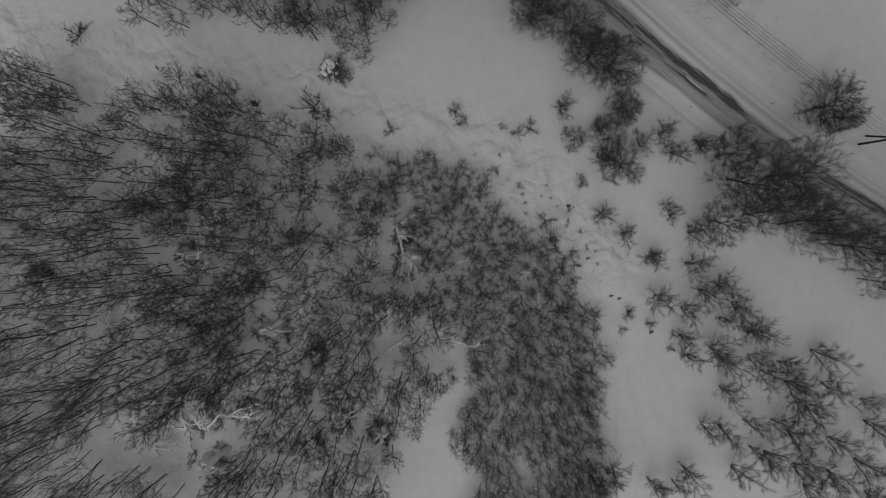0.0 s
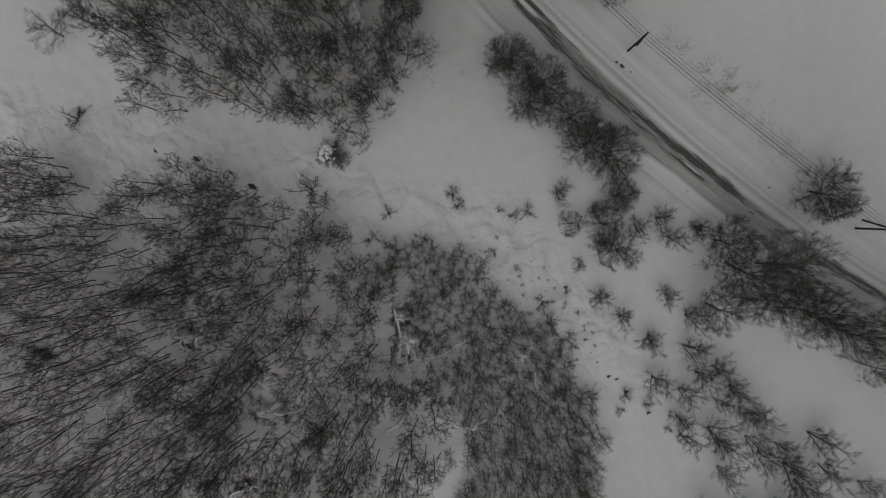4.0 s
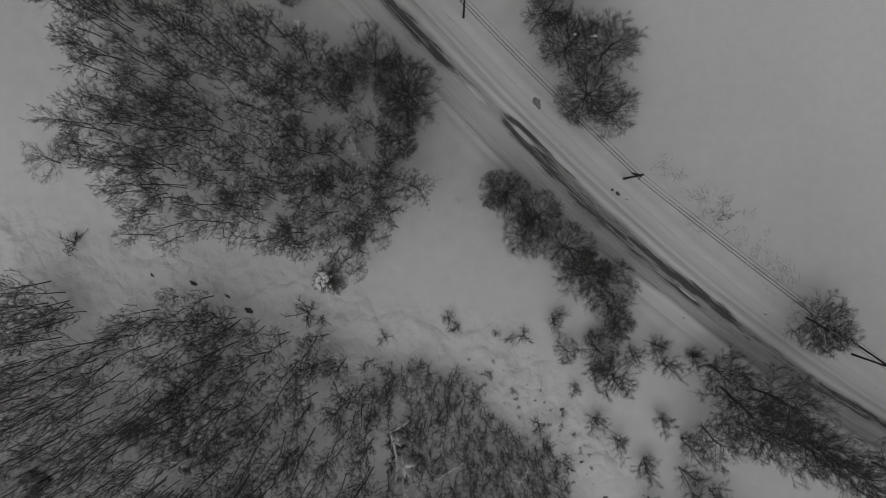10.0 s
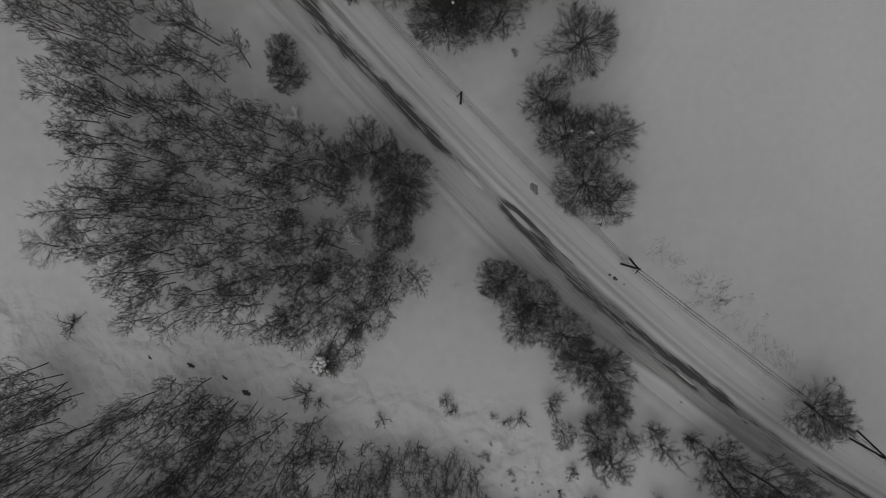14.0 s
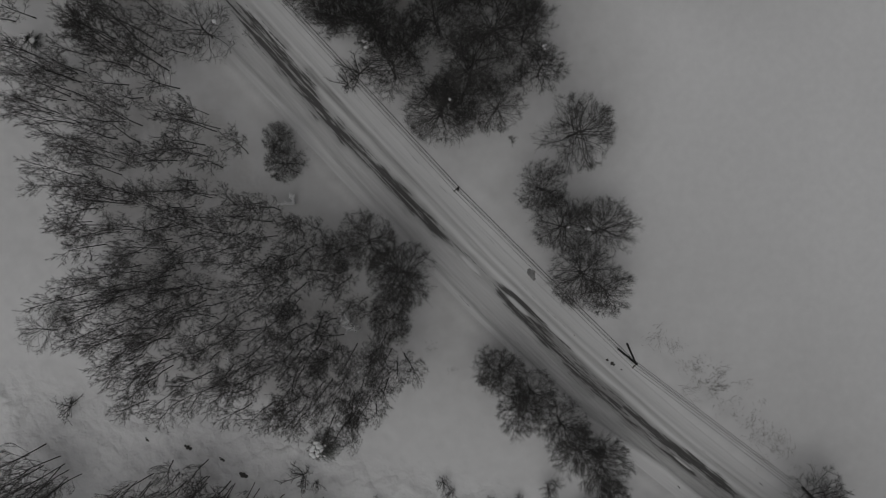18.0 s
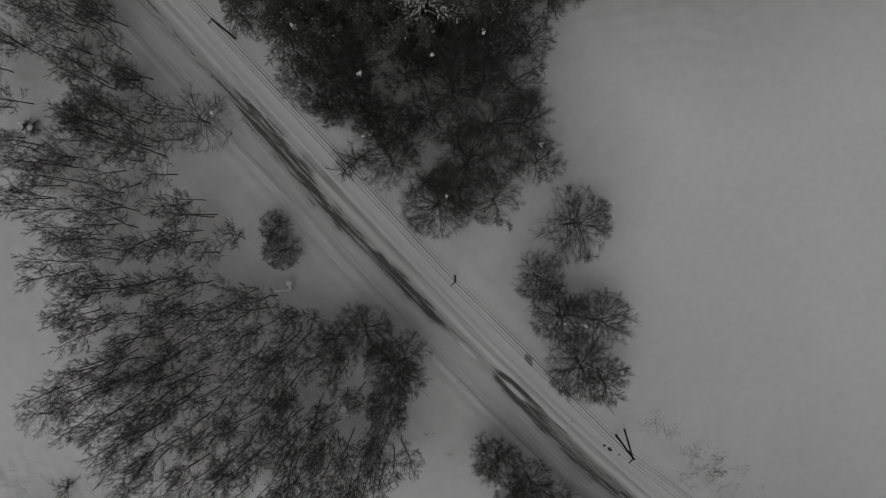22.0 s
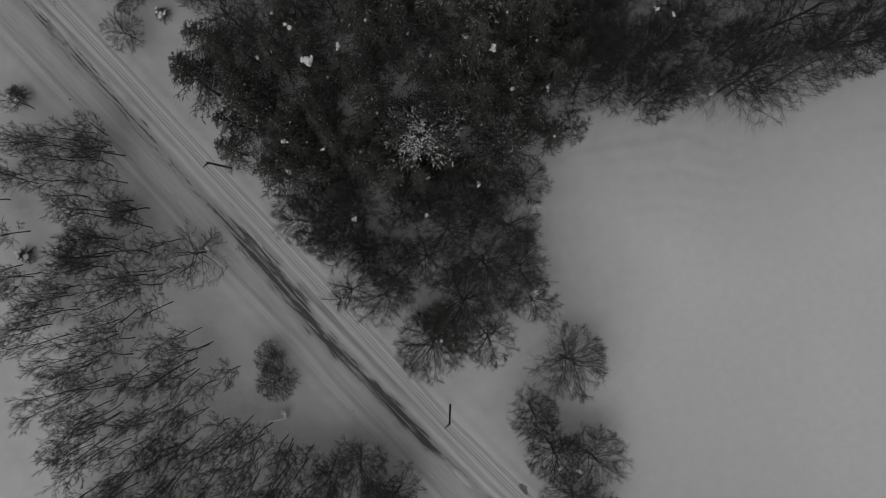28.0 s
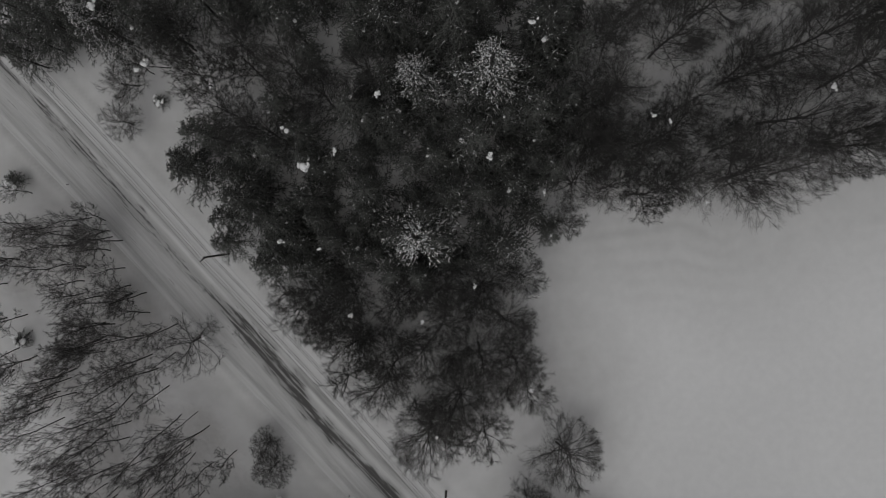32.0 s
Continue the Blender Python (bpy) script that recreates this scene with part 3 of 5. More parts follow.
def track(s, d, course, width, soft):
    """How deep in a worn track places lie: course holds (along, across, half width, strength) from the north-west to the south-east."""
    along = [c[0] for c in course]
    centre, half, strong = (np.interp(s, along, [c[i] for c in course]) for i in (1, 2, 3))
    off = np.abs(d - centre + 0.10 * hash_noise(s / 2.6, s * 0, 31)) - half * width * (1 + 0.25 * hash_noise(s / 1.7, np.sign(d - centre) * 3, 32))
    soft = np.minimum(soft, 0.12 + 0.55 * half)
    return strong * smooth(soft, -soft, off)


# the worn ruts: a broad one, and two that part round islands of snow
RUT = [(-420, 0.3, 1.0, 0.75), (-124, 1.0, 1.0, 0.65), (-112, 0.5, 1.1, 0.7), (-98, 0.3, 1.0, 0.55), (-84, 0.4, 0.7, 0.6), (-80, 0.5, 0.8, 0.85), (-73, 0.3, 1.15, 1.05), (-67, 0.3, 1.25, 1.05), (-62, -0.7, 0.95, 1.0), (-56, -0.65, 0.85, 1.0), (-50, -0.4, 0.6, 0.95),
       (-46, -0.2, 0.9, 1.1), (-41, -0.2, 0.9, 1.05), (-37, -0.15, 0.75, 1.0), (-34, 0.0, 0.4, 0.7), (-31, 0.1, 0.7, 0.45), (-26, 0.3, 0.6, 0.45), (-24.5, -0.2, 0.40, 1.3), (-18, -0.1, 0.6, 1.3), (-12, -0.3, 1.0, 0.85), (-5, -0.4, 1.1, 0.85), (2, -0.4, 0.9, 0.9), (8, -0.6, 0.5, 0.8), (10.5, -0.85, 0.32, 1.25), (14, -1.0, 0.32, 1.25), (16, -0.9, 0.4, 0.6), (30, -0.4, 0.6, 0.55), (37, 0.3, 0.6, 0.85), (46, 0.6, 0.7, 0.95), (60, 0.5, 0.7, 0.7), (330, 0.5, 0.7, 0.7)]
SIDE_RUT = [(-420, 1.0, 0.3, 0.4), (-27, 0.6, 0.25, 0.5), (-25, 0.7, 0.35, 1.3), (-21, 1.15, 0.36, 1.35), (-17, 0.9, 0.34, 1.15), (-10, 0.6, 0.35, 0.8), (0, 0.3, 0.35, 0.85), (7, 0.25, 0.45, 1.1), (12, 0.5, 0.6, 1.25), (18, 0.55, 0.65, 1.2), (23, 0.5, 0.35, 0.75), (35, 0.6, 0.3, 0.75), (44, 0.9, 0.35, 0.9), (330, 0.9, 0.3, 0.5)]
ISLANDS = ((-21.5, 0.42, 2.2, 0.30), (12.2, -0.62, 1.8, 0.13), (-30.5, -0.2, 2.0, 0.3))


def road_edge(s):
    """Where the stained lane ends in the ploughed bank on its south-west side."""
    return np.interp(s, [-420, -117, -81, -68, -60, -54, -26, -12, -2, 7, 11, 30, 60], [-3.7, -3.7, -4.2, -3.6, -3.3, -3.6, -4.0, -4.4, -4.2, -3.1, -2.7, -3.0, -3.2])


def strip(name, mat, lo, hi, steps, lift):
    """The road, lo to hi metres across from the ruts, with UVs in metres and its wear."""
    ss, nn = np.concatenate([np.arange(-420, -136, 4.0), np.arange(-136, 74, 0.45), np.arange(74, 332, 4.0)]), np.linspace(lo, hi, steps)
    gs, gn = np.meshgrid(ss, nn)
    n = road_n(gs) + gn / 0.98
    x, y = (gs + n) / math.sqrt(2), (n - gs) / math.sqrt(2)
    bare = np.maximum(track(gs, gn, RUT, 1.15, 0.7), track(gs, gn, SIDE_RUT, 1.1, 0.45))
    island = np.zeros(gs.shape)
    for at, mid, long, wide in ISLANDS:
        island = np.maximum(island, smooth(1.15, 0.75, np.hypot((gs - at) / long, (gn - mid) / wide)))
    bare = np.minimum(bare, 1.15) * (1 - island)
    rim = gn - road_edge(gs)
    lane = smooth(-0.15, 0.35, rim) * smooth(1.6, 0.6, gn)
    right = 0.35 * np.exp(-((gn - 2.35 - 0.1 * hash_noise(gs / 9, gs * 0, 33)) / 0.22) ** 2) + 0.10 * smooth(1.2, 2.0, gn) * smooth(4.9, 3.5, gn)
    right = right + 0.40 * np.exp(-((gn - 1.9) / 0.55) ** 2) * smooth(-70, -62, gs) * smooth(-40, -48, gs)
    bank = 0.28 * smooth(0.3, -0.2, rim) * smooth(8, -6, gs)
    stain = (0.42 + 0.20 * smooth(-30, -12, gs)) * lane * (0.75 + 0.25 * smooth(2.2, 0.4, rim)) + bank + 0.22 * np.exp(-((rim - 0.15) / 0.16) ** 2) + right + 0.28 * np.maximum(track(gs, gn, RUT, 1.5, 0.5), track(gs, gn, SIDE_RUT, 1.4, 0.4))
    stain = stain * (1 - 0.8 * island)
    edge = np.minimum(gn - lo, hi - gn)
    z = lift + 0.02 * hash_noise(gs / 3, gn / 0.5, 11) - 0.035 * bare + 0.05 * island + 0.16 * np.exp(-((rim + 0.35) / 0.30) ** 2) + 0.16 * np.exp(-((gn - 1.75 + 0.15 * hash_noise(gs / 4, gs * 0, 12)) / 0.30) ** 2) + 0.12 * np.exp(-((gn - 2.9) / 0.35) ** 2) - 0.10 * smooth(0.35, 0.0, edge)
    w = len(ss)
    i = (np.arange(steps - 1)[:, None] * w + np.arange(w - 1)[None]).ravel()
    f = np.concatenate([np.stack([i, i + 1, i + w + 1], 1), np.stack([i, i + w + 1, i + w], 1)])
    me = mesh_of(name, np.stack([x, y, z], -1).reshape(-1, 3), f, mat, True)
    uv = np.stack([gn, gs], -1).reshape(-1, 2)
    me.uv_layers.new(name="UVMap").data.foreach_set("uv", uv[f.ravel()].ravel().astype(np.float32))
    me.attributes.new("bare", "FLOAT", "POINT").data.foreach_set("value", bare.ravel().astype(np.float32))
    me.attributes.new("stain", "FLOAT", "POINT").data.foreach_set("value", np.clip(stain, 0, 1).ravel().astype(np.float32))
    return me


tagged(new("road", strip("road", ROAD, -5.3, 4.9, 92, 0.03)), "narrow country road of packed snow with dark worn ruts", "road", kind="structure")

# ---- planting ----
pick_rng = np.random.default_rng(7)
KINDS = {
    "broad_tree": [broad_meshes(100 + i) for i in range(6)],
    "small_broad_tree": [broad_meshes(120 + i, 7.5, 3.3, (20, 7, 6, 6)) for i in range(5)],
    "large_broad_tree": [broad_meshes(140 + i, 17.0, 7.2, (28, 9, 8, 6)) for i in range(4)],
    "dense_broad_tree": [broad_meshes(180 + i, 10.0, 4.6, (28, 9, 7, 6)) for i in range(3)],
    "thin_broad_tree": [broad_meshes(160 + i, 8.0, 4.0, (15, 7, 5, 4)) for i in range(3)],
    "young_tree": [young_meshes(200 + i) for i in range(6)],
    "tall_tree": [slender_meshes(300 + i) for i in range(7)],
    "far_tree": [slender_meshes(370 + i, forks=(12, 5, 10), width=0.0125) for i in range(7)],
    "slender_tree": [slender_meshes(340 + i) for i in range(6)],
    "sapling": [sapling_meshes(400 + i) for i in range(6)],
    "bush": [bush_meshes(500 + i) for i in range(5)],
    "conifer": [conifer_meshes(600 + i, snow=(0.06, 1.5, 0.10, 0.04, 0.18)[i]) for i in range(5)],
    "young_conifer": [conifer_meshes(640 + i, snow=0.05, boughs_n=64, tips_n=2, wide=1.7) for i in range(3)],
}
KINDS["forest_tree"] = KINDS["tall_tree"]
SIZE = {"far_tree": (12.0, 2.3), "broad_tree": (11.0, 4.8), "small_broad_tree": (7.5, 3.3), "large_broad_tree": (17.0, 7.2), "thin_broad_tree": (8.0, 4.0), "dense_broad_tree": (10.0, 4.6), "young_tree": (8.0, 2.6), "tall_tree": (12.0, 2.3), "slender_tree": (12.0, 2.3), "forest_tree": (12.0, 2.3), "sapling": (10.5, 1.2), "bush": (1.0, 0.75), "conifer": (16.0, 3.6), "young_conifer": (16.0, 3.6)}
LABELS = {
    "broad_tree": "leafless broad-crowned tree standing in the snow",
    "dense_broad_tree": "leafless tree with a dense dark crown of fine twigs",
    "young_tree": "thin leafless young tree with several leaning stems",
    "slender_tree": "slender leafless tree in a close-grown grove",
    "tall_tree": "tall slender leafless tree of a dense wood",
    "forest_tree": "tall slender leafless tree of the south wood",
    "sapling": "thin leafless sapling in a dense thicket",
    "bush": "low leafless bush poking out of the snow",
    "young_conifer": "young dark conifer under taller trees",
    "conifer": "dark dense conifer flecked with clinging snow",
}


LEAN = {"tall_tree": 4.5, "forest_tree": 4.5, "slender_tree": 4.0, "sapling": 4.0, "young_tree": 4.0, "conifer": 1.0, "bush": 6.0}
STAND = []


def plant(kind, x, y, h, r, label="", group="", variant=None):
    """One tree or bush: an Empty at its foot, with its trunk and crown below it."""
    if variant is None:
        variant = int(pick_rng.integers(len(KINDS[kind])))
        if kind == "conifer" and variant == 1:
            variant = 0
    meshes = KINDS[kind][variant]
    h0, r0 = SIZE[kind]
    ob = new("broad_tree" if kind.endswith("broad_tree") else kind)
    tip = LEAN.get(kind, 2.0)
    turn = pose(x, y, lie(x, y) - 0.05, float(pick_rng.normal(0, tip)), float(pick_rng.normal(0, tip)), 0) @ pose(0, 0, 0, 0, 0, float(pick_rng.uniform(0, 360)))
    ob.matrix_world = turn @ Matrix.Diagonal((r / r0, r / r0, h / h0, 1))
    ob.empty_display_size = 0.3
    tagged(ob, label or LABELS[kind], "bush" if kind == "bush" else "tree", group)
    names = ("stem", "crown") if kind == "bush" else ("trunk", "crown")
    part(names[0], meshes[0], ob)
    crown = part(names[1], meshes[1], ob)
    tagged(crown, kind="stuff")
    if kind in ("conifer", "young_conifer"):
        part("snow", meshes[2], crown, "white snow caught on the boughs")
    STAND.append((x, y, h, ob))
    return ob


def broad_tree(x, y, h, r, label=""):
    return plant("small_broad_tree" if r < 4.0 else "large_broad_tree" if r > 6.0 else "broad_tree", x, y, h, r, label or LABELS["broad_tree"])


def dense_tree(x, y, h, r):
    return plant("dense_broad_tree", x, y, h, r, "", "dense-crowned trees by the road")


def young_tree(x, y, h, r, label=""):
    return plant("young_tree", x, y, h, r, label, "young trees on the marsh")


def bush(x, y, h, r, label=""):
    return plant("bush", x, y, h, r, label, "bushes on the snow")


def conifer(x, y, h, r, variant=None):
    return plant("conifer", x, y, h, r, "", "conifers by the road", variant)


def tall_tree(x, y, h, r, group="tall trees"):
    return plant("tall_tree", x, y, h, r, "", group)


broad_tree(23.6, 45.0, 9.0, 3.8)
broad_tree(53.4, 15.5, 8.0, 5.0)
broad_tree(56.2, 14.0, 6.0, 2.6)
dense_tree(14.3, 59.4, 8.0, 3.8)
broad_tree(18.6, 66.3, 9.0, 6.0)
dense_tree(17.6, 53.7, 9.0, 4.4)
broad_tree(22.6, 52.5, 9.5, 5.2)
dense_tree(20.5, 47.2, 9.5, 5.0)
broad_tree(-14.4, 82.8, 7.0, 3.2)
broad_tree(-8.1, 81.5, 14.0, 4.5)
dense_tree(-5.8, 74.5, 10.0, 4.4)
dense_tree(0.8, 69.2, 13.0, 5.2)
dense_tree(3.6, 71.2, 11.0, 4.4)
broad_tree(4.9, 74.0, 14.0, 5.9)
broad_tree(7.4, 80.5, 15.0, 6.1)
broad_tree(12.1, 79.3, 14.0, 4.3)
broad_tree(14.3, 74.8, 10.0, 3.4)
broad_tree(8.3, 69.9, 11.0, 4.1)
broad_tree(0.6, 80.7, 14.0, 4.3)
broad_tree(-3.9, 78.2, 12.0, 3.7)
broad_tree(2.6, 84.4, 12.0, 4.4)
broad_tree(9.9, 84.9, 14.0, 4.3)
dense_tree(-21.9, 66.0, 4.6, 2.5)
dense_tree(-20.9, 62.8, 4.6, 3.1)
plant("thin_broad_tree", -31.9, 80.5, 7.5, 5.0, "thin-crowned leafless tree with a lump of snow", variant=0)
plant("thin_broad_tree", -56.6, 38.4, 5.0, 3.6, "thin-crowned leafless tree at the edge of a grove", variant=1)
dense_tree(-9.8, 51.9, 10.5, 4.4)
dense_tree(-13.4, 50.6, 9.0, 3.2)
dense_tree(-4.0, 46.9, 12.0, 5.0)
dense_tree(-6.1, 41.0, 9.0, 3.2)
broad_tree(-4.9, 44.7, 10.0, 3.8)
broad_tree(39.9, 103.2, 15.0, 7.4)
broad_tree(28.3, 101.4, 14.0, 3.9)
dense_tree(25.6, 106.2, 14.0, 4.4)
dense_tree(20.6, 107.4, 14.0, 4.2)
dense_tree(31.2, 108.8, 15.0, 4.6)
broad_tree(24.0, 102.1, 12.0, 3.6)
broad_tree(33.7, 102.9, 13.0, 3.4)
broad_tree(45.2, 111.3, 20.0, 6.6)
broad_tree(52.6, 108.9, 18.0, 5.7)
broad_tree(39.5, 116.5, 20.0, 6.3)
broad_tree(30.3, 120.1, 18.0, 5.4)
broad_tree(24.3, 114.5, 15.0, 4.5)
broad_tree(28.4, 108.0, 14.0, 4.2)
broad_tree(46.8, 120.4, 20.0, 6.2)
broad_tree(53.2, 116.0, 19.0, 5.6)
broad_tree(47.2, 104.3, 15.0, 4.3)
broad_tree(19.9, 102.8, 13.0, 4.3)
broad_tree(18.2, 97.8, 10.0, 2.8)
broad_tree(33.9, 113.1, 15.0, 4.3)
broad_tree(24.0, 121.1, 16.0, 4.1)
broad_tree(35.5, 125.3, 18.0, 5.3)
broad_tree(42.9, 128.3, 19.0, 5.9)
broad_tree(54.0, 123.4, 18.0, 5.3)
broad_tree(59.8, 110.9, 18.0, 5.7)
broad_tree(60.7, 118.1, 18.0, 5.7)
broad_tree(28.8, 127.9, 18.0, 5.3)
broad_tree(-7.6, 116.3, 16.0, 4.2)
broad_tree(-41.4, 110.7, 5.0, 2.8)
broad_tree(-40.6, 116.1, 7.0, 3.0)
broad_tree(-32.3, 120.9, 13.0, 3.6)
broad_tree(8.0, 89.2, 12.0, 3.6)
broad_tree(12.7, 90.2, 11.0, 3.4)
broad_tree(2.9, 88.6, 11.0, 3.4)
broad_tree(-2.0, 87.9, 10.0, 3.1)
broad_tree(20.4, 120.6, 15.0, 3.5)
broad_tree(21.1, 114.6, 14.0, 3.2)
broad_tree(20.2, 108.8, 13.0, 3.1)
broad_tree(-9.5, 88.0, 11.0, 3.7)
broad_tree(-3.7, 86.5, 10.0, 3.4)
broad_tree(-13.4, 87.3, 10.0, 3.3)
broad_tree(2.3, 88.0, 11.0, 3.4)
broad_tree(7.1, 86.6, 10.0, 3.0)
broad_tree(-17.2, 85.0, 8.0, 3.2)
broad_tree(-13.5, 82.1, 7.0, 2.9)
broad_tree(-15.5, 87.7, 9.0, 3.1)
broad_tree(-10.9, 85.3, 10.0, 3.4)
broad_tree(-7.9, 81.6, 10.0, 3.4)
broad_tree(-19.2, 87.0, 7.0, 2.6)
dense_tree(9.0, 33.4, 8.0, 3.6)
dense_tree(11.7, 27.7, 8.0, 3.6)
dense_tree(13.4, 30.2, 8.0, 3.9)
dense_tree(17.6, 25.9, 8.0, 4.0)
dense_tree(19.6, 21.8, 8.5, 4.1)
dense_tree(22.8, 20.7, 9.0, 4.5)
broad_tree(25.4, 14.6, 6.0, 2.3)
broad_tree(7.3, 34.0, 7.0, 2.8)
broad_tree(39.6, 8.3, 10.0, 3.9)
broad_tree(41.3, 5.0, 16.0, 5.6)
broad_tree(45.8, 4.8, 16.0, 5.2)
broad_tree(38.8, -1.1, 11.0, 3.9)
broad_tree(44.0, -0.3, 14.0, 3.8)
broad_tree(49.0, -1.8, 15.0, 5.0)
broad_tree(54.0, -3.0, 14.0, 4.6)
broad_tree(57.5, -4.9, 14.0, 3.8)
broad_tree(61.0, -9.8, 10.0, 2.8)
broad_tree(63.8, -6.3, 16.0, 5.7)
young_tree(16.4, 15.1, 5.0, 2.1)
broad_tree(24.9, 14.8, 5.0, 2.8)
broad_tree(18.2, 10.7, 4.5, 2.1)
broad_tree(22.8, 10.8, 5.0, 3.2)
broad_tree(25.4, 6.8, 5.5, 3.5)
young_tree(23.6, 7.6, 5.0, 2.4)
young_tree(30.8, 11.6, 5.0, 2.3)
young_tree(32.6, 8.9, 5.5, 2.3)
young_tree(20.2, 4.5, 3.0, 1.4)
young_tree(36.6, 10.3, 4.0, 1.6)
young_tree(32.9, 0.2, 5.0, 2.2)
young_tree(22.9, -0.1, 4.5, 2.1)
young_tree(26.0, -3.2, 5.0, 2.0)
young_tree(35.8, -3.0, 6.0, 2.5)
young_tree(31.0, -6.3, 4.0, 1.5)
young_tree(28.0, 10.1, 5.0, 2.1)
young_tree(22.4, 12.5, 4.0, 1.8)
young_tree(30.5, -6.8, 8.0, 2.1)
young_tree(35.7, -7.6, 8.0, 2.6)
young_tree(31.4, -12.5, 8.0, 2.6)
young_tree(35.5, -14.5, 8.0, 2.3)
young_tree(37.9, -11.7, 8.0, 2.6)
young_tree(40.3, -10.8, 8.0, 2.3)
young_tree(42.8, -13.7, 8.5, 2.7)
young_tree(45.3, -17.9, 8.5, 3.2)
young_tree(40.7, -15.9, 7.0, 1.6)
young_tree(35.2, -18.7, 8.0, 1.9)
young_tree(35.9, -21.6, 8.0, 2.1)
young_tree(39.9, -20.7, 8.0, 2.6)
young_tree(41.6, -22.3, 8.5, 2.6)
young_tree(41.5, -26.5, 8.0, 2.3)
young_tree(45.5, -21.5, 8.0, 1.9)
young_tree(47.3, -24.0, 8.0, 2.6)
young_tree(51.1, -25.5, 9.0, 3.4)
young_tree(52.8, -28.1, 9.0, 3.4)
young_tree(56.2, -25.6, 8.5, 2.3)
young_tree(54.5, -20.7, 8.0, 2.9)
young_tree(49.7, -22.4, 8.0, 1.9)
young_tree(38.9, -32.4, 8.0, 1.9)
young_tree(41.7, -32.6, 8.0, 2.3)
young_tree(45.1, -31.7, 8.0, 1.9)
young_tree(51.6, -33.1, 8.5, 3.2)
young_tree(48.4, -36.5, 8.5, 2.9)
young_tree(43.6, -39.0, 8.5, 2.6)
young_tree(46.1, -35.8, 8.0, 1.7)
young_tree(52.6, -38.2, 8.5, 2.9)
young_tree(57.5, -39.0, 8.5, 2.9)
young_tree(61.6, -37.3, 8.5, 2.9)
young_tree(62.9, -31.4, 8.5, 2.9)
young_tree(62.2, -28.1, 8.0, 2.1)
young_tree(36.2, -39.2, 8.0, 2.3)
young_tree(30.8, -41.0, 8.0, 1.9)
young_tree(25.4, -39.3, 8.0, 2.3)
young_tree(34.6, -41.4, 8.0, 1.7)
young_tree(22.1, -40.6, 8.0, 1.9)
young_tree(57.4, -34.0, 8.0, 2.5)
young_tree(49.1, -31.5, 8.0, 2.1)
young_tree(54.2, -41.5, 8.5, 2.9)
young_tree(63.3, -42.3, 8.5, 2.9)
bush(0.9, 15.1, 2.4, 1.8)
bush(-8.8, 12.2, 2.4, 1.5)
bush(7.9, 12.7, 1.3, 0.9)
bush(12.2, 12.6, 2.4, 1.7)
bush(10.6, 3.9, 1.4, 0.9)
bush(14.6, -1.2, 2.2, 1.9)
bush(-20.4, 15.9, 3.2, 2.8)
bush(-55.6, 26.5, 2.4, 2.3)
bush(37.1, 9.7, 3.0, 1.8)
bush(7.2, 6.4, 1.4, 1.0)
bush(2.1, 13.5, 1.4, 1.2)
bush(10.1, 11.9, 1.4, 1.2)
bush(18.3, 0.5, 1.2, 0.8)
bush(19.2, -8.0, 1.6, 1.2)
bush(26.6, -17.9, 1.4, 1.0)
bush(30.4, -17.0, 1.5, 1.2)
bush(27.4, -15.7, 1.8, 1.5)
bush(34.0, -20.9, 1.2, 0.9)
bush(34.4, -18.7, 1.2, 0.9)
bush(16.2, -5.4, 2.0, 1.5)
bush(17.4, -7.1, 2.0, 1.5)
bush(33.5, -42.8, 2.0, 1.6)
bush(-18.4, 14.8, 1.8, 1.3)
bush(-10.9, 75.5, 3.2, 3.2)
bush(10.8, 66.0, 1.4, 0.8)
bush(-12.6, 74.0, 2.6, 2.2)
bush(-14.7, 82.6, 4.0, 2.7)
bush(5.2, 95.3, 1.0, 0.4)

conifer(-29.6, 102.8, 13.0, 4.6)
conifer(-31.6, 105.6, 10.0, 3.3)
conifer(-28.8, 108.8, 12.0, 3.8)
conifer(-15.6, 108.4, 13.0, 3.6)
conifer(-14.2, 117.6, 12.0, 3.4)
conifer(-16.4, 121.6, 13.0, 3.4)
conifer(-18.6, 111.6, 14.0, 3.6)
conifer(-23.0, 100.2, 15.0, 4.8)
conifer(-18.2, 96.7, 14.0, 4.3)
conifer(-19.8, 91.6, 12.0, 4.2)
conifer(-1.0, 95.6, 13.0, 7.4, variant=1)
conifer(10.0, 94.9, 16.0, 5.0)
conifer(-13.2, 104.1, 10.0, 3.2)
conifer(8.2, 114.4, 20.0, 6.3, variant=1)
conifer(3.5, 120.0, 20.0, 5.3)
conifer(-3.3, 109.6, 18.0, 4.2)
conifer(-9.4, 110.4, 16.0, 4.2)
conifer(-14.6, 100.7, 14.0, 3.6)
conifer(-7.3, 101.1, 15.0, 4.4)
conifer(-35.3, 121.5, 15.0, 3.5)
conifer(-41.3, 122.0, 16.0, 4.1, variant=1)
conifer(-48.4, 122.0, 16.0, 4.2)
conifer(-53.2, 118.5, 12.0, 2.9)
conifer(14.2, 119.8, 19.0, 5.2)
conifer(13.4, 111.3, 18.0, 4.5)
conifer(5.3, 107.6, 18.0, 4.6)
conifer(-0.6, 114.8, 19.0, 4.7, variant=1)
conifer(-25.8, 94.4, 11.0, 3.4)
conifer(-8.0, 93.2, 12.0, 4.0)
conifer(-14.0, 91.6, 11.0, 3.7)
conifer(-11.2, 89.3, 9.0, 3.3)
conifer(-4.4, 91.0, 11.0, 3.5)
conifer(-0.7, 89.6, 11.0, 3.5)
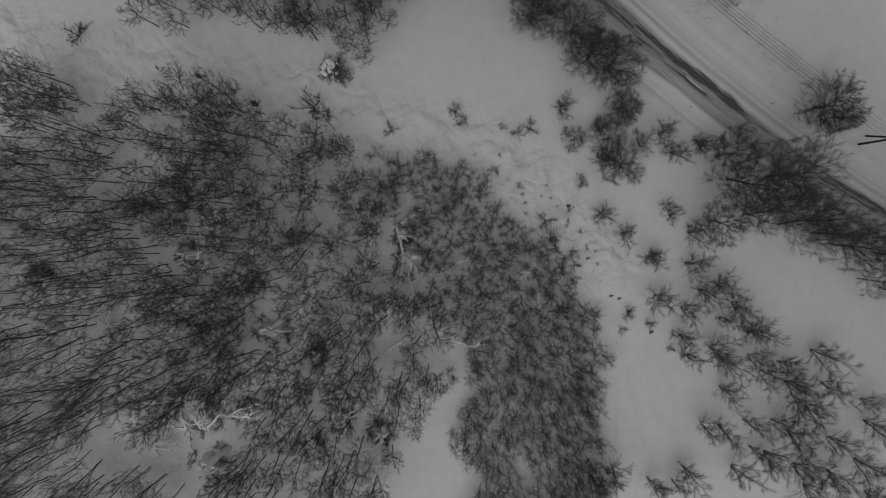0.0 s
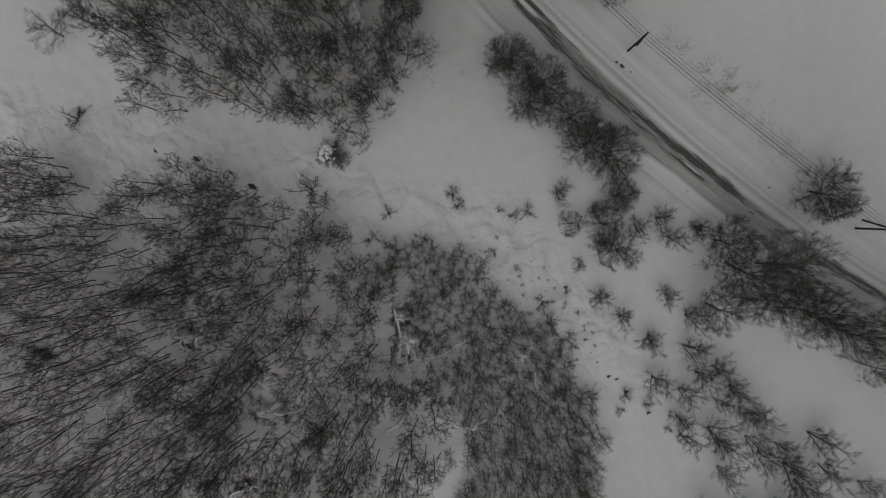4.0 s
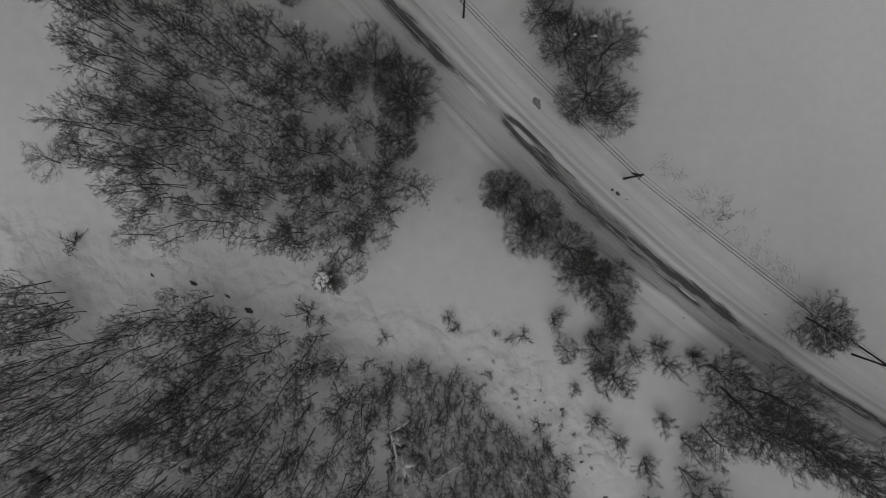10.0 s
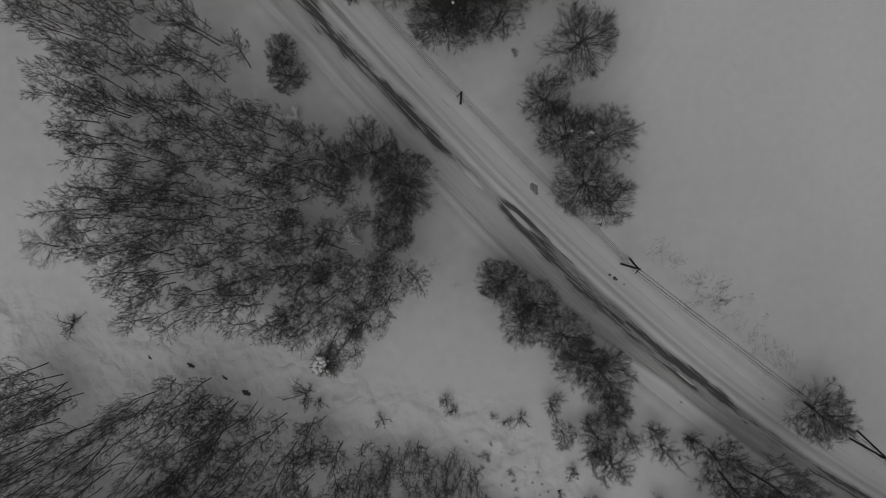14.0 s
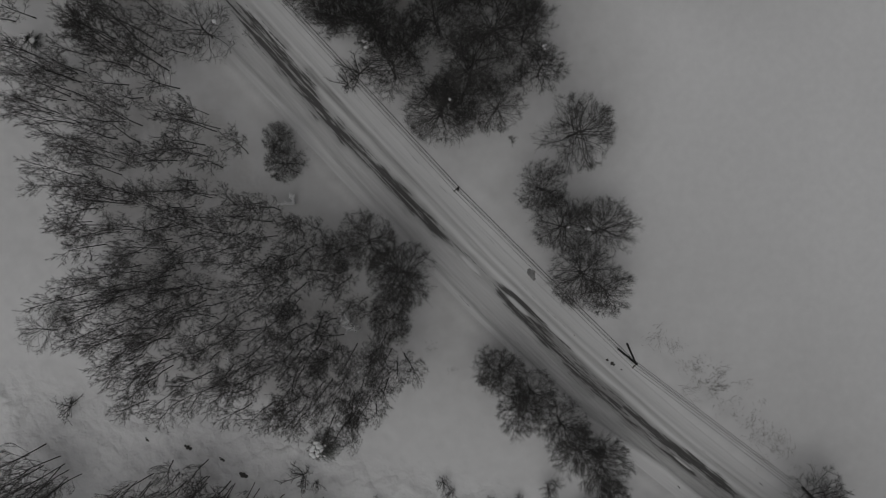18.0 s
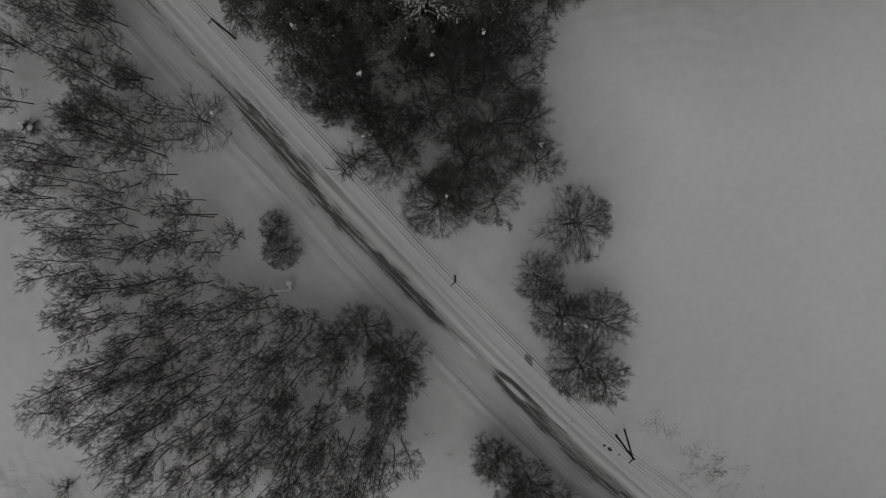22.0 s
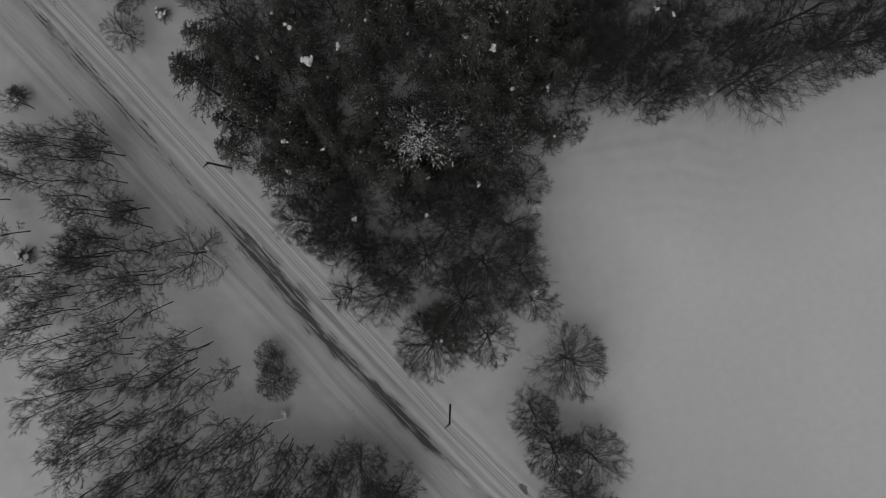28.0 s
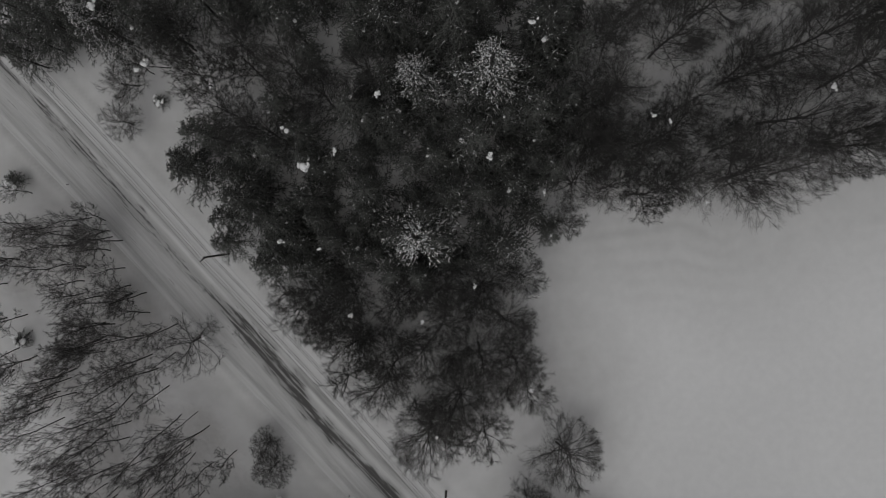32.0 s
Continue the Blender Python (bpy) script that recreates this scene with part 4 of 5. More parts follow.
conifer(-16.0, 94.6, 12.0, 3.6)
conifer(3.6, 101.2, 15.0, 3.9)
conifer(10.6, 102.6, 16.0, 4.2)
conifer(-4.7, 122.0, 18.0, 4.5)
conifer(-20.0, 125.5, 17.0, 4.1)
conifer(-28.6, 125.1, 16.0, 4.2)
conifer(16.7, 126.4, 19.0, 4.7)
conifer(8.7, 128.1, 20.0, 5.3)
conifer(-12.9, 128.0, 18.0, 4.7)
conifer(-0.6, 127.5, 20.0, 5.3)
conifer(-21.4, 105.3, 14.0, 3.6)
conifer(-26.7, 108.1, 13.0, 2.9)
conifer(16.4, 103.5, 13.0, 3.2)
conifer(16.0, 97.0, 11.0, 2.9)

tall_tree(-43.2, 94.4, 9.5, 2.6)
tall_tree(-45.9, 95.7, 8.2, 2.6)
tall_tree(-51.7, 90.8, 10.0, 2.7)
tall_tree(-50.5, 93.6, 8.6, 2.7)
tall_tree(-50.2, 94.7, 10.0, 2.3)
tall_tree(-47.7, 94.0, 8.6, 2.3)
tall_tree(-45.4, 85.6, 11.0, 2.7)
tall_tree(-46.0, 82.6, 9.5, 2.7)
tall_tree(-46.3, 86.3, 11.0, 2.6)
tall_tree(-49.2, 86.7, 9.5, 2.6)
tall_tree(-40.6, 77.5, 12.0, 2.9)
tall_tree(-40.4, 80.7, 10.3, 2.9)
tall_tree(-45.8, 80.2, 11.0, 2.7)
tall_tree(-42.7, 80.3, 9.5, 2.7)
tall_tree(-39.9, 86.9, 10.0, 2.6)
tall_tree(-39.5, 84.0, 8.6, 2.6)
tall_tree(-35.4, 82.5, 9.0, 2.3)
tall_tree(-37.9, 81.9, 7.7, 2.3)
tall_tree(-35.8, 78.4, 8.0, 2.1)
tall_tree(-33.6, 79.3, 6.9, 2.1)
tall_tree(-38.3, 76.1, 11.0, 2.7)
tall_tree(-36.8, 73.5, 9.5, 2.7)
tall_tree(-39.2, 78.1, 10.0, 2.6)
tall_tree(-41.6, 76.5, 8.6, 2.6)
tall_tree(-50.3, 72.3, 10.0, 2.6)
tall_tree(-52.1, 74.6, 8.6, 2.6)
tall_tree(-55.4, 70.1, 10.0, 2.4)
tall_tree(-53.4, 71.9, 8.6, 2.4)
tall_tree(-44.2, 74.1, 10.0, 2.4)
tall_tree(-42.2, 72.3, 8.6, 2.4)
tall_tree(-57.0, 76.9, 7.0, 2.6)
tall_tree(-60.3, 83.1, 10.0, 2.7)
tall_tree(-57.3, 83.6, 8.6, 2.7)
tall_tree(-42.9, 90.4, 9.0, 2.4)
tall_tree(-42.2, 87.9, 7.7, 2.4)
tall_tree(-47.7, 79.2, 10.0, 2.1)
tall_tree(-49.9, 78.3, 8.6, 2.1)
tall_tree(-44.6, 94.9, 10.0, 2.1)
tall_tree(-45.7, 97.1, 8.6, 2.1)
tall_tree(-49.6, 96.4, 11.0, 2.1)
tall_tree(-47.6, 97.6, 9.5, 2.1)
tall_tree(-52.4, 95.6, 11.0, 2.1)
tall_tree(-51.0, 93.6, 9.5, 2.1)
tall_tree(-56.0, 90.3, 8.0, 2.3)
tall_tree(-57.6, 96.5, 11.0, 2.2)
tall_tree(-55.1, 96.4, 9.5, 2.2)
tall_tree(-56.2, 100.9, 7.0, 2.1)
tall_tree(-35.9, 118.6, 12.0, 2.2)
tall_tree(-34.4, 120.5, 10.3, 2.2)
tall_tree(-31.6, 118.6, 13.0, 2.1)
tall_tree(-29.6, 117.2, 11.2, 2.1)
tall_tree(-32.3, 124.0, 13.0, 2.3)
tall_tree(-33.6, 121.7, 11.2, 2.3)
tall_tree(-25.4, 117.1, 13.0, 2.1)
tall_tree(-27.6, 118.1, 11.2, 2.1)
tall_tree(-38.3, 117.7, 9.0, 2.5)
tall_tree(-30.9, 114.9, 9.0, 2.6)
tall_tree(-40.0, 121.1, 12.0, 2.0)
tall_tree(-37.9, 120.6, 10.3, 2.0)
tall_tree(-43.2, 15.3, 8.5, 2.3)
tall_tree(-38.8, 16.6, 7.6, 2.2)
tall_tree(-46.5, 12.6, 8.5, 2.3)
tall_tree(-34.9, 15.8, 7.6, 2.2)
tall_tree(-31.0, 14.6, 7.6, 2.2)
tall_tree(-27.1, 13.8, 7.6, 2.2)
tall_tree(-23.3, 12.8, 6.8, 2.2)
tall_tree(-20.2, 10.8, 6.8, 2.1)
tall_tree(-17.0, 9.2, 6.8, 2.1)
tall_tree(-48.4, 51.1, 11.0, 2.5)
tall_tree(-47.0, 53.5, 9.5, 2.5)
tall_tree(-48.4, 46.4, 11.0, 2.2)
tall_tree(-46.2, 45.3, 9.5, 2.2)
tall_tree(-49.8, 43.1, 9.0, 2.0)
tall_tree(-50.6, 41.0, 7.7, 2.0)
tall_tree(-43.8, 34.7, 11.0, 2.2)
tall_tree(-46.2, 35.4, 9.5, 2.2)
tall_tree(-46.7, 37.2, 10.0, 2.0)
tall_tree(-46.3, 39.3, 8.6, 2.0)
tall_tree(-44.6, 31.5, 8.0, 2.7)
tall_tree(-43.3, 27.6, 8.0, 2.7)
tall_tree(-11.7, 27.1, 8.0, 2.0)
tall_tree(-11.7, 25.0, 6.9, 2.0)
tall_tree(-13.6, 24.4, 7.0, 2.5)
tall_tree(-10.7, 28.6, 8.0, 2.0)
tall_tree(-9.1, 27.3, 6.9, 2.0)
tall_tree(-7.1, 31.4, 9.0, 2.8)
tall_tree(-4.8, 35.2, 9.0, 2.8)
tall_tree(-15.1, 26.0, 8.0, 2.0)
tall_tree(-16.9, 27.0, 6.9, 2.0)
tall_tree(-12.7, 22.8, 5.0, 2.1)
tall_tree(-5.0, 39.2, 10.0, 2.1)
tall_tree(-7.2, 38.3, 8.6, 2.1)
tall_tree(-7.6, 33.0, 9.0, 2.0)
tall_tree(-8.7, 34.9, 7.7, 2.0)
tall_tree(-59.5, 20.7, 11.0, 2.8)
tall_tree(-56.9, 19.0, 10.0, 2.5)
tall_tree(-56.0, 16.8, 8.0, 2.2)
tall_tree(-62.2, 16.8, 11.0, 2.0)
tall_tree(-62.1, 19.0, 9.5, 2.0)
tall_tree(-60.0, 17.3, 12.0, 2.5)
tall_tree(-57.1, 17.4, 10.3, 2.5)
tall_tree(-56.4, 17.8, 12.0, 2.3)
tall_tree(-56.1, 15.2, 10.3, 2.3)
tall_tree(-54.2, 16.0, 9.0, 2.0)
tall_tree(-56.2, 15.6, 7.7, 2.0)
tall_tree(-57.9, 12.2, 13.0, 2.6)
tall_tree(-58.7, 15.0, 11.2, 2.6)
tall_tree(-63.1, 14.5, 13.0, 2.5)
tall_tree(-60.4, 15.5, 11.2, 2.5)
tall_tree(-64.5, 11.3, 14.0, 2.5)
tall_tree(-63.2, 8.7, 12.0, 2.5)
tall_tree(-58.7, 13.2, 11.0, 2.0)
tall_tree(-60.7, 12.0, 9.5, 2.0)
tall_tree(-49.9, 38.7, 12.0, 2.3)
tall_tree(-51.5, 40.8, 10.3, 2.3)
tall_tree(-51.5, 43.9, 12.0, 2.0)
tall_tree(-49.8, 45.4, 10.3, 2.0)
tall_tree(-46.1, 78.4, 13.0, 2.4)
tall_tree(-44.1, 76.6, 11.2, 2.4)
tall_tree(-51.1, 74.5, 13.0, 2.4)
tall_tree(-52.8, 72.4, 11.2, 2.4)
tall_tree(-52.3, 68.6, 13.0, 2.4)
tall_tree(-54.6, 70.1, 11.2, 2.4)
tall_tree(-46.7, 80.1, 13.0, 2.4)
tall_tree(-45.4, 82.4, 11.2, 2.4)
tall_tree(-58.6, 78.7, 13.0, 2.4)
tall_tree(-56.1, 77.6, 11.2, 2.4)

# ---- the woods ----

def scatter(ring, gap, seed, glades=(), ragged=0.0):
    """Uneven places about gap apart inside the ring, outside its glades (x, y, radius). ragged: how far its edge wanders."""
    rng = np.random.default_rng(seed)
    xs, ys = [p[0] for p in ring], [p[1] for p in ring]
    found = []
    for x in np.arange(min(xs), max(xs), gap):
        for y in np.arange(min(ys), max(ys), gap):
            px, py = x + rng.uniform(-0.48, 0.48) * gap, y + rng.uniform(-0.48, 0.48) * gap
            qx, qy = px + ragged * float(hash_noise(np.array(px / 2.2), np.array(py / 2.2), seed)), py + ragged * float(hash_noise(np.array(px / 2.2), np.array(py / 2.2), seed + 1))
            if bool(inside(np.array(qx), np.array(qy), ring)) and all((px - gx) ** 2 + (py - gy) ** 2 > gr * gr for gx, gy, gr in glades):
                found.append((px, py))
    return found


def uneven(places, seed):
    """Thins some stretches of a wood out and draws others together in clumps."""
    rng = np.random.default_rng(seed)
    kept = []
    for x, y in places:
        d = float(hash_noise(np.array(x / 5.0), np.array(y / 5.0), seed))
        if d > -0.45 or rng.uniform() < 0.6:
            kept.append((x, y))
        if d > 0.35 and rng.uniform() < 0.3:
            kept.append((x + rng.normal(0, 0.7), y + rng.normal(0, 0.7)))
    return kept


def woodland(name, label, kind, places, h, spread):
    """The countless rest of a wood, joined: one mesh of stems, one of twigs."""
    rng = np.random.default_rng(len(places))
    woods, crowns = [], []
    for x, y in places:
        _, _, wood, crown = KINDS[kind][int(rng.integers(len(KINDS[kind])))]
        a, s, k = rng.uniform(0, 6.3), rng.uniform(1 - spread, 1 + spread), h / SIZE[kind][0]
        lean = rng.normal(0, 0.075, 2)
        turn = np.array([[np.cos(a), np.sin(a), 0], [-np.sin(a), np.cos(a), 0], [0, 0, k]])
        for src, dst in ((wood, woods), (crown, crowns)):
            v = src[0] @ turn * s
            dst.append((v + np.stack([v[:, 2] * lean[0], v[:, 2] * lean[1], v[:, 2] * 0], 1) + np.array([x, y, lie(x, y)]), src[1]))
    ob = tagged(new(name), label, "woodland", kind="stuff")
    tagged(part("stems", mesh_of(name + "_stems", *joined(woods), BARK), ob), kind="stuff")
    tagged(part("twigs", mesh_of(name + "_twigs", *joined(crowns), TWIG), ob), kind="stuff")


# where brushwood is bent under blankets of snow: x, y, size, turn, seed
SNOW_DRAPES = ((-26.4, -17.4, 2.6, 5, 1), (-36.9, -31.4, 2.2, 60, 2), (-36.4, -38.2, 2.9, 20, 4), (-31.1, -30.3, 1.9, 15, 8), (-39.0, -6.3, 1.8, 200, 9), (-5.6, -7.0, 2.3, 300, 3), (-6.8, -3.3, 1.5, 330, 10), (-19.8, -21.8, 1.3, 80, 11), (-61.5, -9.8, 1.6, 10, 6), (-20.1, -36.0, 1.7, 120, 12), (-16.4, -31.5, 1.8, 260, 13), (-10.2, -33.5, 1.8, 250, 14))


def clear_of_drapes(p):
    return all((p[0] - x) ** 2 + (p[1] - y) ** 2 > (size * 0.9) ** 2 for x, y, size, _, _ in SNOW_DRAPES)


tall_rng = np.random.default_rng(21)
for gx, gy in uneven(scatter(GROVE, 2.25, 31, [(-11.0, 40.0, 2.6)]), 62)[:298]:
    if gy > 58 and -43 < gx < -26 and tall_rng.uniform() < 0.45:
        continue
    plant("slender_tree", gx, gy, float(tall_rng.uniform(7.5, 13.0)), float(tall_rng.uniform(1.7, 2.7)), "", "slender trees of the grove")
SOUTH = uneven(scatter(SOUTH_WOOD, 2.25, 32, GLADES), 61)
SOUTH = [p for i, p in enumerate(SOUTH) if (p[0] < -28 or i % 4) and clear_of_drapes(p)]
SOUTH.sort(key=lambda p: -p[0])
for gx, gy in SOUTH[:298]:
    plant("forest_tree", gx, gy, float(tall_rng.uniform(6.5, 13.0)) + 1.5 * float(smooth(0, -30, gy)), float(tall_rng.uniform(1.7, 2.8)), "", "tall trees of the south wood")
woodland("far_wood", "dense rest of a leafless wood", "far_tree", SOUTH[298:], 10.6, 0.22)
THICK = [p for p in scatter(THICKET, 0.94, 33, [(-6.7, -4.0, 2.2), (1.0, -21.5, 1.6), (13.2, -13.5, 1.2)], 3.4) if hash_noise(np.array(p[0] / 1.8), np.array(p[1] / 1.8), 71) > -0.72 and clear_of_drapes(p)]
for gx, gy in THICK[::-1][:290]:
    plant("sapling", gx, gy, float(tall_rng.uniform(2.4, 5.6)), float(tall_rng.uniform(0.9, 1.7)), "", "saplings of the thicket")
if len(THICK) > 290:
    woodland("thicket", "dense thicket of thin leafless saplings", "sapling", THICK[::-1][290:], 3.9, 0.4)
# the mixed wood north-east of the road
BARE_STAND = [(-31.0, 107.5), (-11.0, 107.5), (-11.0, 123.5), (-31.0, 123.5)]
for gx, gy in scatter(BARE_STAND, 5.6, 49):
    broad_tree(gx, gy, float(tall_rng.uniform(11, 15)), float(tall_rng.uniform(3.2, 4.4)), "tall leafless tree inside a dark mixed wood")
for gx, gy in scatter(CONIFER_WOOD, 4.9, 41) + scatter(NORTH_CORNER, 3.8, 47):
    if bool(inside(np.array(gx), np.array(gy), BARE_STAND)):
        continue
    conifer(gx, gy, float(tall_rng.uniform(11, 17)), float(tall_rng.uniform(2.6, 3.6)))
for gx, gy in scatter(CONIFER_WOOD, 4.6, 46):
    if bool(inside(np.array(gx), np.array(gy), BARE_STAND)):
        continue
    plant("young_conifer", gx, gy, float(tall_rng.uniform(5, 10)), float(tall_rng.uniform(2.0, 3.0)), "", "young conifers of the mixed wood")
for gx, gy in scatter(EAST_WOOD, 11.0, 42):
    broad_tree(gx, gy, float(tall_rng.uniform(11, 17)), float(tall_rng.uniform(3.2, 4.6)), "leafless tree inside a dark mixed wood")
for gx, gy in scatter(EAST_WOOD, 9.0, 43) + scatter(MIDDLE_WOOD, 5.4, 44):
    plant("young_tree", gx, gy, float(tall_rng.uniform(4, 8)), float(tall_rng.uniform(1.6, 2.4)), "leafless undergrowth tree of a mixed wood", "undergrowth of the mixed wood")
for gx, gy in scatter(WEST_WOOD, 6.5, 48):
    if bool(inside(np.array(gx), np.array(gy), GROVE)):
        continue
    plant("tall_tree", gx, gy, float(tall_rng.uniform(7.0, 11.0)), float(tall_rng.uniform(2.0, 2.9)), "slender leafless tree beside the snowy road", "slender trees west of the road")
for gx, gy in scatter(WEST_WOOD, 9.0, 45):
    if bool(inside(np.array(gx), np.array(gy), GROVE)):
        continue
    plant("young_tree", gx, gy, float(tall_rng.uniform(5, 9)), float(tall_rng.uniform(1.8, 2.6)), "leafless undergrowth tree beside the road", "undergrowth by the road")

# ---- the power line ----
# each wire: how far out from the pole's axis and how far below its top it is held
WIRES = [(-0.75, -0.02), (-0.38, -0.02), (0.0, 0.2), (0.18, -2.2), (-0.16, -2.5)]


def utility_pole(x, y, h, turn, brace=None, lean=(0.0, 0.0)):
    """A tarred wooden pole with a one-sided cross-arm, three insulators and two cable hooks; brace: the foot of a raking strut."""
    z = lie(x, y)
    ob = tagged(new("utility_pole"), "tarred wooden utility pole with a cross-arm" + (" and a raking strut" if brace else ""), "utility pole", "poles of the power line")
    ob.matrix_world = pose(x, y, z, 0, 0, turn)
    top = np.array([[lean[0], lean[1], h]])
    foot = np.array([[0.0, 0.0, -0.5]])
    rings = np.concatenate([foot + (top - foot) * s for s in np.linspace(0, 1, 6)])[None]
    part("shaft", mesh_of("pole_shaft", *joined([solid(rings, 0.17, 0.12, 10), spikes(top, top + [[0, 0, 0.12]], np.array([0.12]))]), POLE_WOOD, True), ob)
    arm = np.array([[[lean[0] - 0.85, lean[1], h - 0.25], [lean[0] + 0.18, lean[1], h - 0.25]]])
    part("cross_arm", mesh_of("pole_arm", *solid(arm, 0.07, 0.07, 4), POLE_WOOD), ob)
    stay = np.array([[[lean[0] - 0.7, lean[1], h - 0.28], [lean[0] * 0.9, lean[1] * 0.9, h - 0.95]]])
    part("arm_stay", mesh_of("pole_stay", *solid(stay, 0.025, 0.025, 4), WIRE), ob)
    for k, up in WIRES[:3]:
        pin = np.array([[lean[0] + k, lean[1], h + up - 0.2]])
        part("insulator", mesh_of("pole_insulator", *joined([tubes(pin, pin + [[0, 0, 0.10]], np.array([0.03]), np.array([0.06]), 8), tubes(pin + [[0, 0, 0.10]], pin + [[0, 0, 0.2]], np.array([0.06]), np.array([0.025]), 8)]), CERAMIC, True), ob, "brown glazed insulator")
    for k, up in WIRES[3:]:
        at = (h + up) / h
        hook = np.array([[[lean[0] * at, lean[1] * at, h + up], [lean[0] * at + k, lean[1] * at, h + up]]])
        part("cable_hook", mesh_of("pole_hook", *solid(hook, 0.035, 0.03, 5), WIRE), ob)
    if brace:
        b = Matrix.Rotation(-radians(turn), 3, "Z") @ Vector((brace[0] - x, brace[1] - y, 0))
        rake = np.array([[[b.x, b.y, -0.4], [lean[0] * 0.9, lean[1] * 0.9, h * 0.92]]])
        part("strut", mesh_of("pole_strut", *solid(rake, 0.15, 0.12, 9), POLE_WOOD, True), ob)
    return Matrix.Translation((x, y, z)) @ Matrix.Rotation(radians(turn), 4, "Z"), h, lean


POLES = [
    utility_pole(92.0, -14.0, 8.5, 50),
    utility_pole(60.3, 10.0, 8.5, 48, (61.3, 11.3)),
    utility_pole(26.4, 35.8, 8.6, 46, (27.7, 36.6)),
    utility_pole(3.1, 58.9, 8.0, 43),
    utility_pole(-28.0, 92.6, 8.2, 45),
    utility_pole(-58.6, 125.4, 8.2, 45),
    utility_pole(-92.0, 160.0, 8.2, 45),
]
line = tagged(new("power_line"), "overhead line of three sagging wires and two thicker cables", "power line")
for (ma, ha, la), (mb, hb, lb) in zip(POLES[:-1], POLES[1:]):
    for k, up in WIRES:
        ka, kb = 1 + min(up, 0) / ha, 1 + min(up, 0) / hb
        a, b = ma @ Vector((la[0] * ka + k, la[1] * ka, ha + up)), mb @ Vector((lb[0] * kb + k, lb[1] * kb, hb + up))
        t = np.linspace(0, 1, 17)[:, None]
        pts = np.array(a)[None] * (1 - t) + np.array(b)[None] * t - np.array([[0, 0, 1]]) * ((0.7 if up > -1 else 1.0) * 4 * t * (1 - t))
        thick = 0.018 if up > -1 else 0.024
        part("wire" if up > -1 else "cable", mesh_of("line_wire", *solid(pts[None], thick, thick, 4), WIRE), line)

# ---- small things on the snow ----
small_rng = np.random.default_rng(55)


def lumpy(name, mat, spots, label, category, x, y, group=""):
    """A thing of a few uneven lumps: spots of (dx, dy, dz, size, flatness)."""
    pieces = []
    for dx, dy, dz, size, flat in spots:
        v, f = lump(small_rng, size, flat, 3)
        pieces.append((v + np.array([dx, dy, dz]), f))
    ob = new(name, mesh_of(name, *joined(pieces), mat, True))
    ob.matrix_world = pose(x, y, lie(x, y))
    return tagged(ob, label, category, group)


lumpy("boulder", STONE, [(-0.1, 0.25, 0.0, 0.62, 0.35), (0.1, -0.3, -0.02, 0.5, 0.35), (0.3, -0.8, -0.03, 0.3, 0.4)], "grey flat-topped boulder in the snow by the road", "boulder", 13.8, 46.8)
for bx, by, bs in ((-28.9, 82.1, 0.7), (-27.4, 81.2, 0.8), (-27.3, 79.5, 0.65), (-29.2, 80.7, 0.55), (-25.9, 79.6, 0.6)):
    clods = [(float(small_rng.normal(0, bs * 0.42)), float(small_rng.normal(0, bs * 0.42)), 0.02, bs * float(small_rng.uniform(0.16, 0.36)), 0.35) for _ in range(12)]
    lumpy("grit_heap", DIRTY_SNOW, clods, "low heap of gritty grey snow at the roadside", "grit heap", bx, by, "heaps at the roadside")
for bx, by, bs in ((24.8, 34.2, 0.20), (25.5, 33.7, 0.26), (25.8, 33.5, 0.2), (26.9, 32.8, 0.13)):
    lumpy("stone", GRIT, [(0, 0, 0.1, bs, 0.7)], "dark stone lying in the snow near a pole", "stone", bx, by, "stones near the pole")
for bx, by, bs in ((-37.6, 20.4, 0.5), (-32.7, 18.4, 0.35), (-29.2, 16.3, 0.55), (-43.7, 21.6, 0.25)):
    lumpy("peat_tussock", GRIT, [(0, 0, 0.15, bs * 0.7, 0.7), (bs * 0.8, -0.2, 0.1, bs * 0.5, 0.6), (-bs * 0.7, 0.25, 0.1, bs * 0.4, 0.7)], "dark bare tussock at the brook's edge", "tussock", bx, by, "tussocks along the brook")

for bx, by, bs in ((24.8, -12.8, 0.2), (26.0, -13.2, 0.18), (30.9, -18.4, 0.22), (21.0, -7.0, 0.2), (18.0, 1.0, 0.2), (27.4, -15.1, 0.25)):
    lumpy("peat_tussock", GRIT, [(0, 0, 0.12, bs, 0.8), (bs * 1.6, 0.1, 0.1, bs * 0.7, 0.7)], "small dark tussock poking out of the marsh", "tussock", bx, by, "tussocks on the marsh")


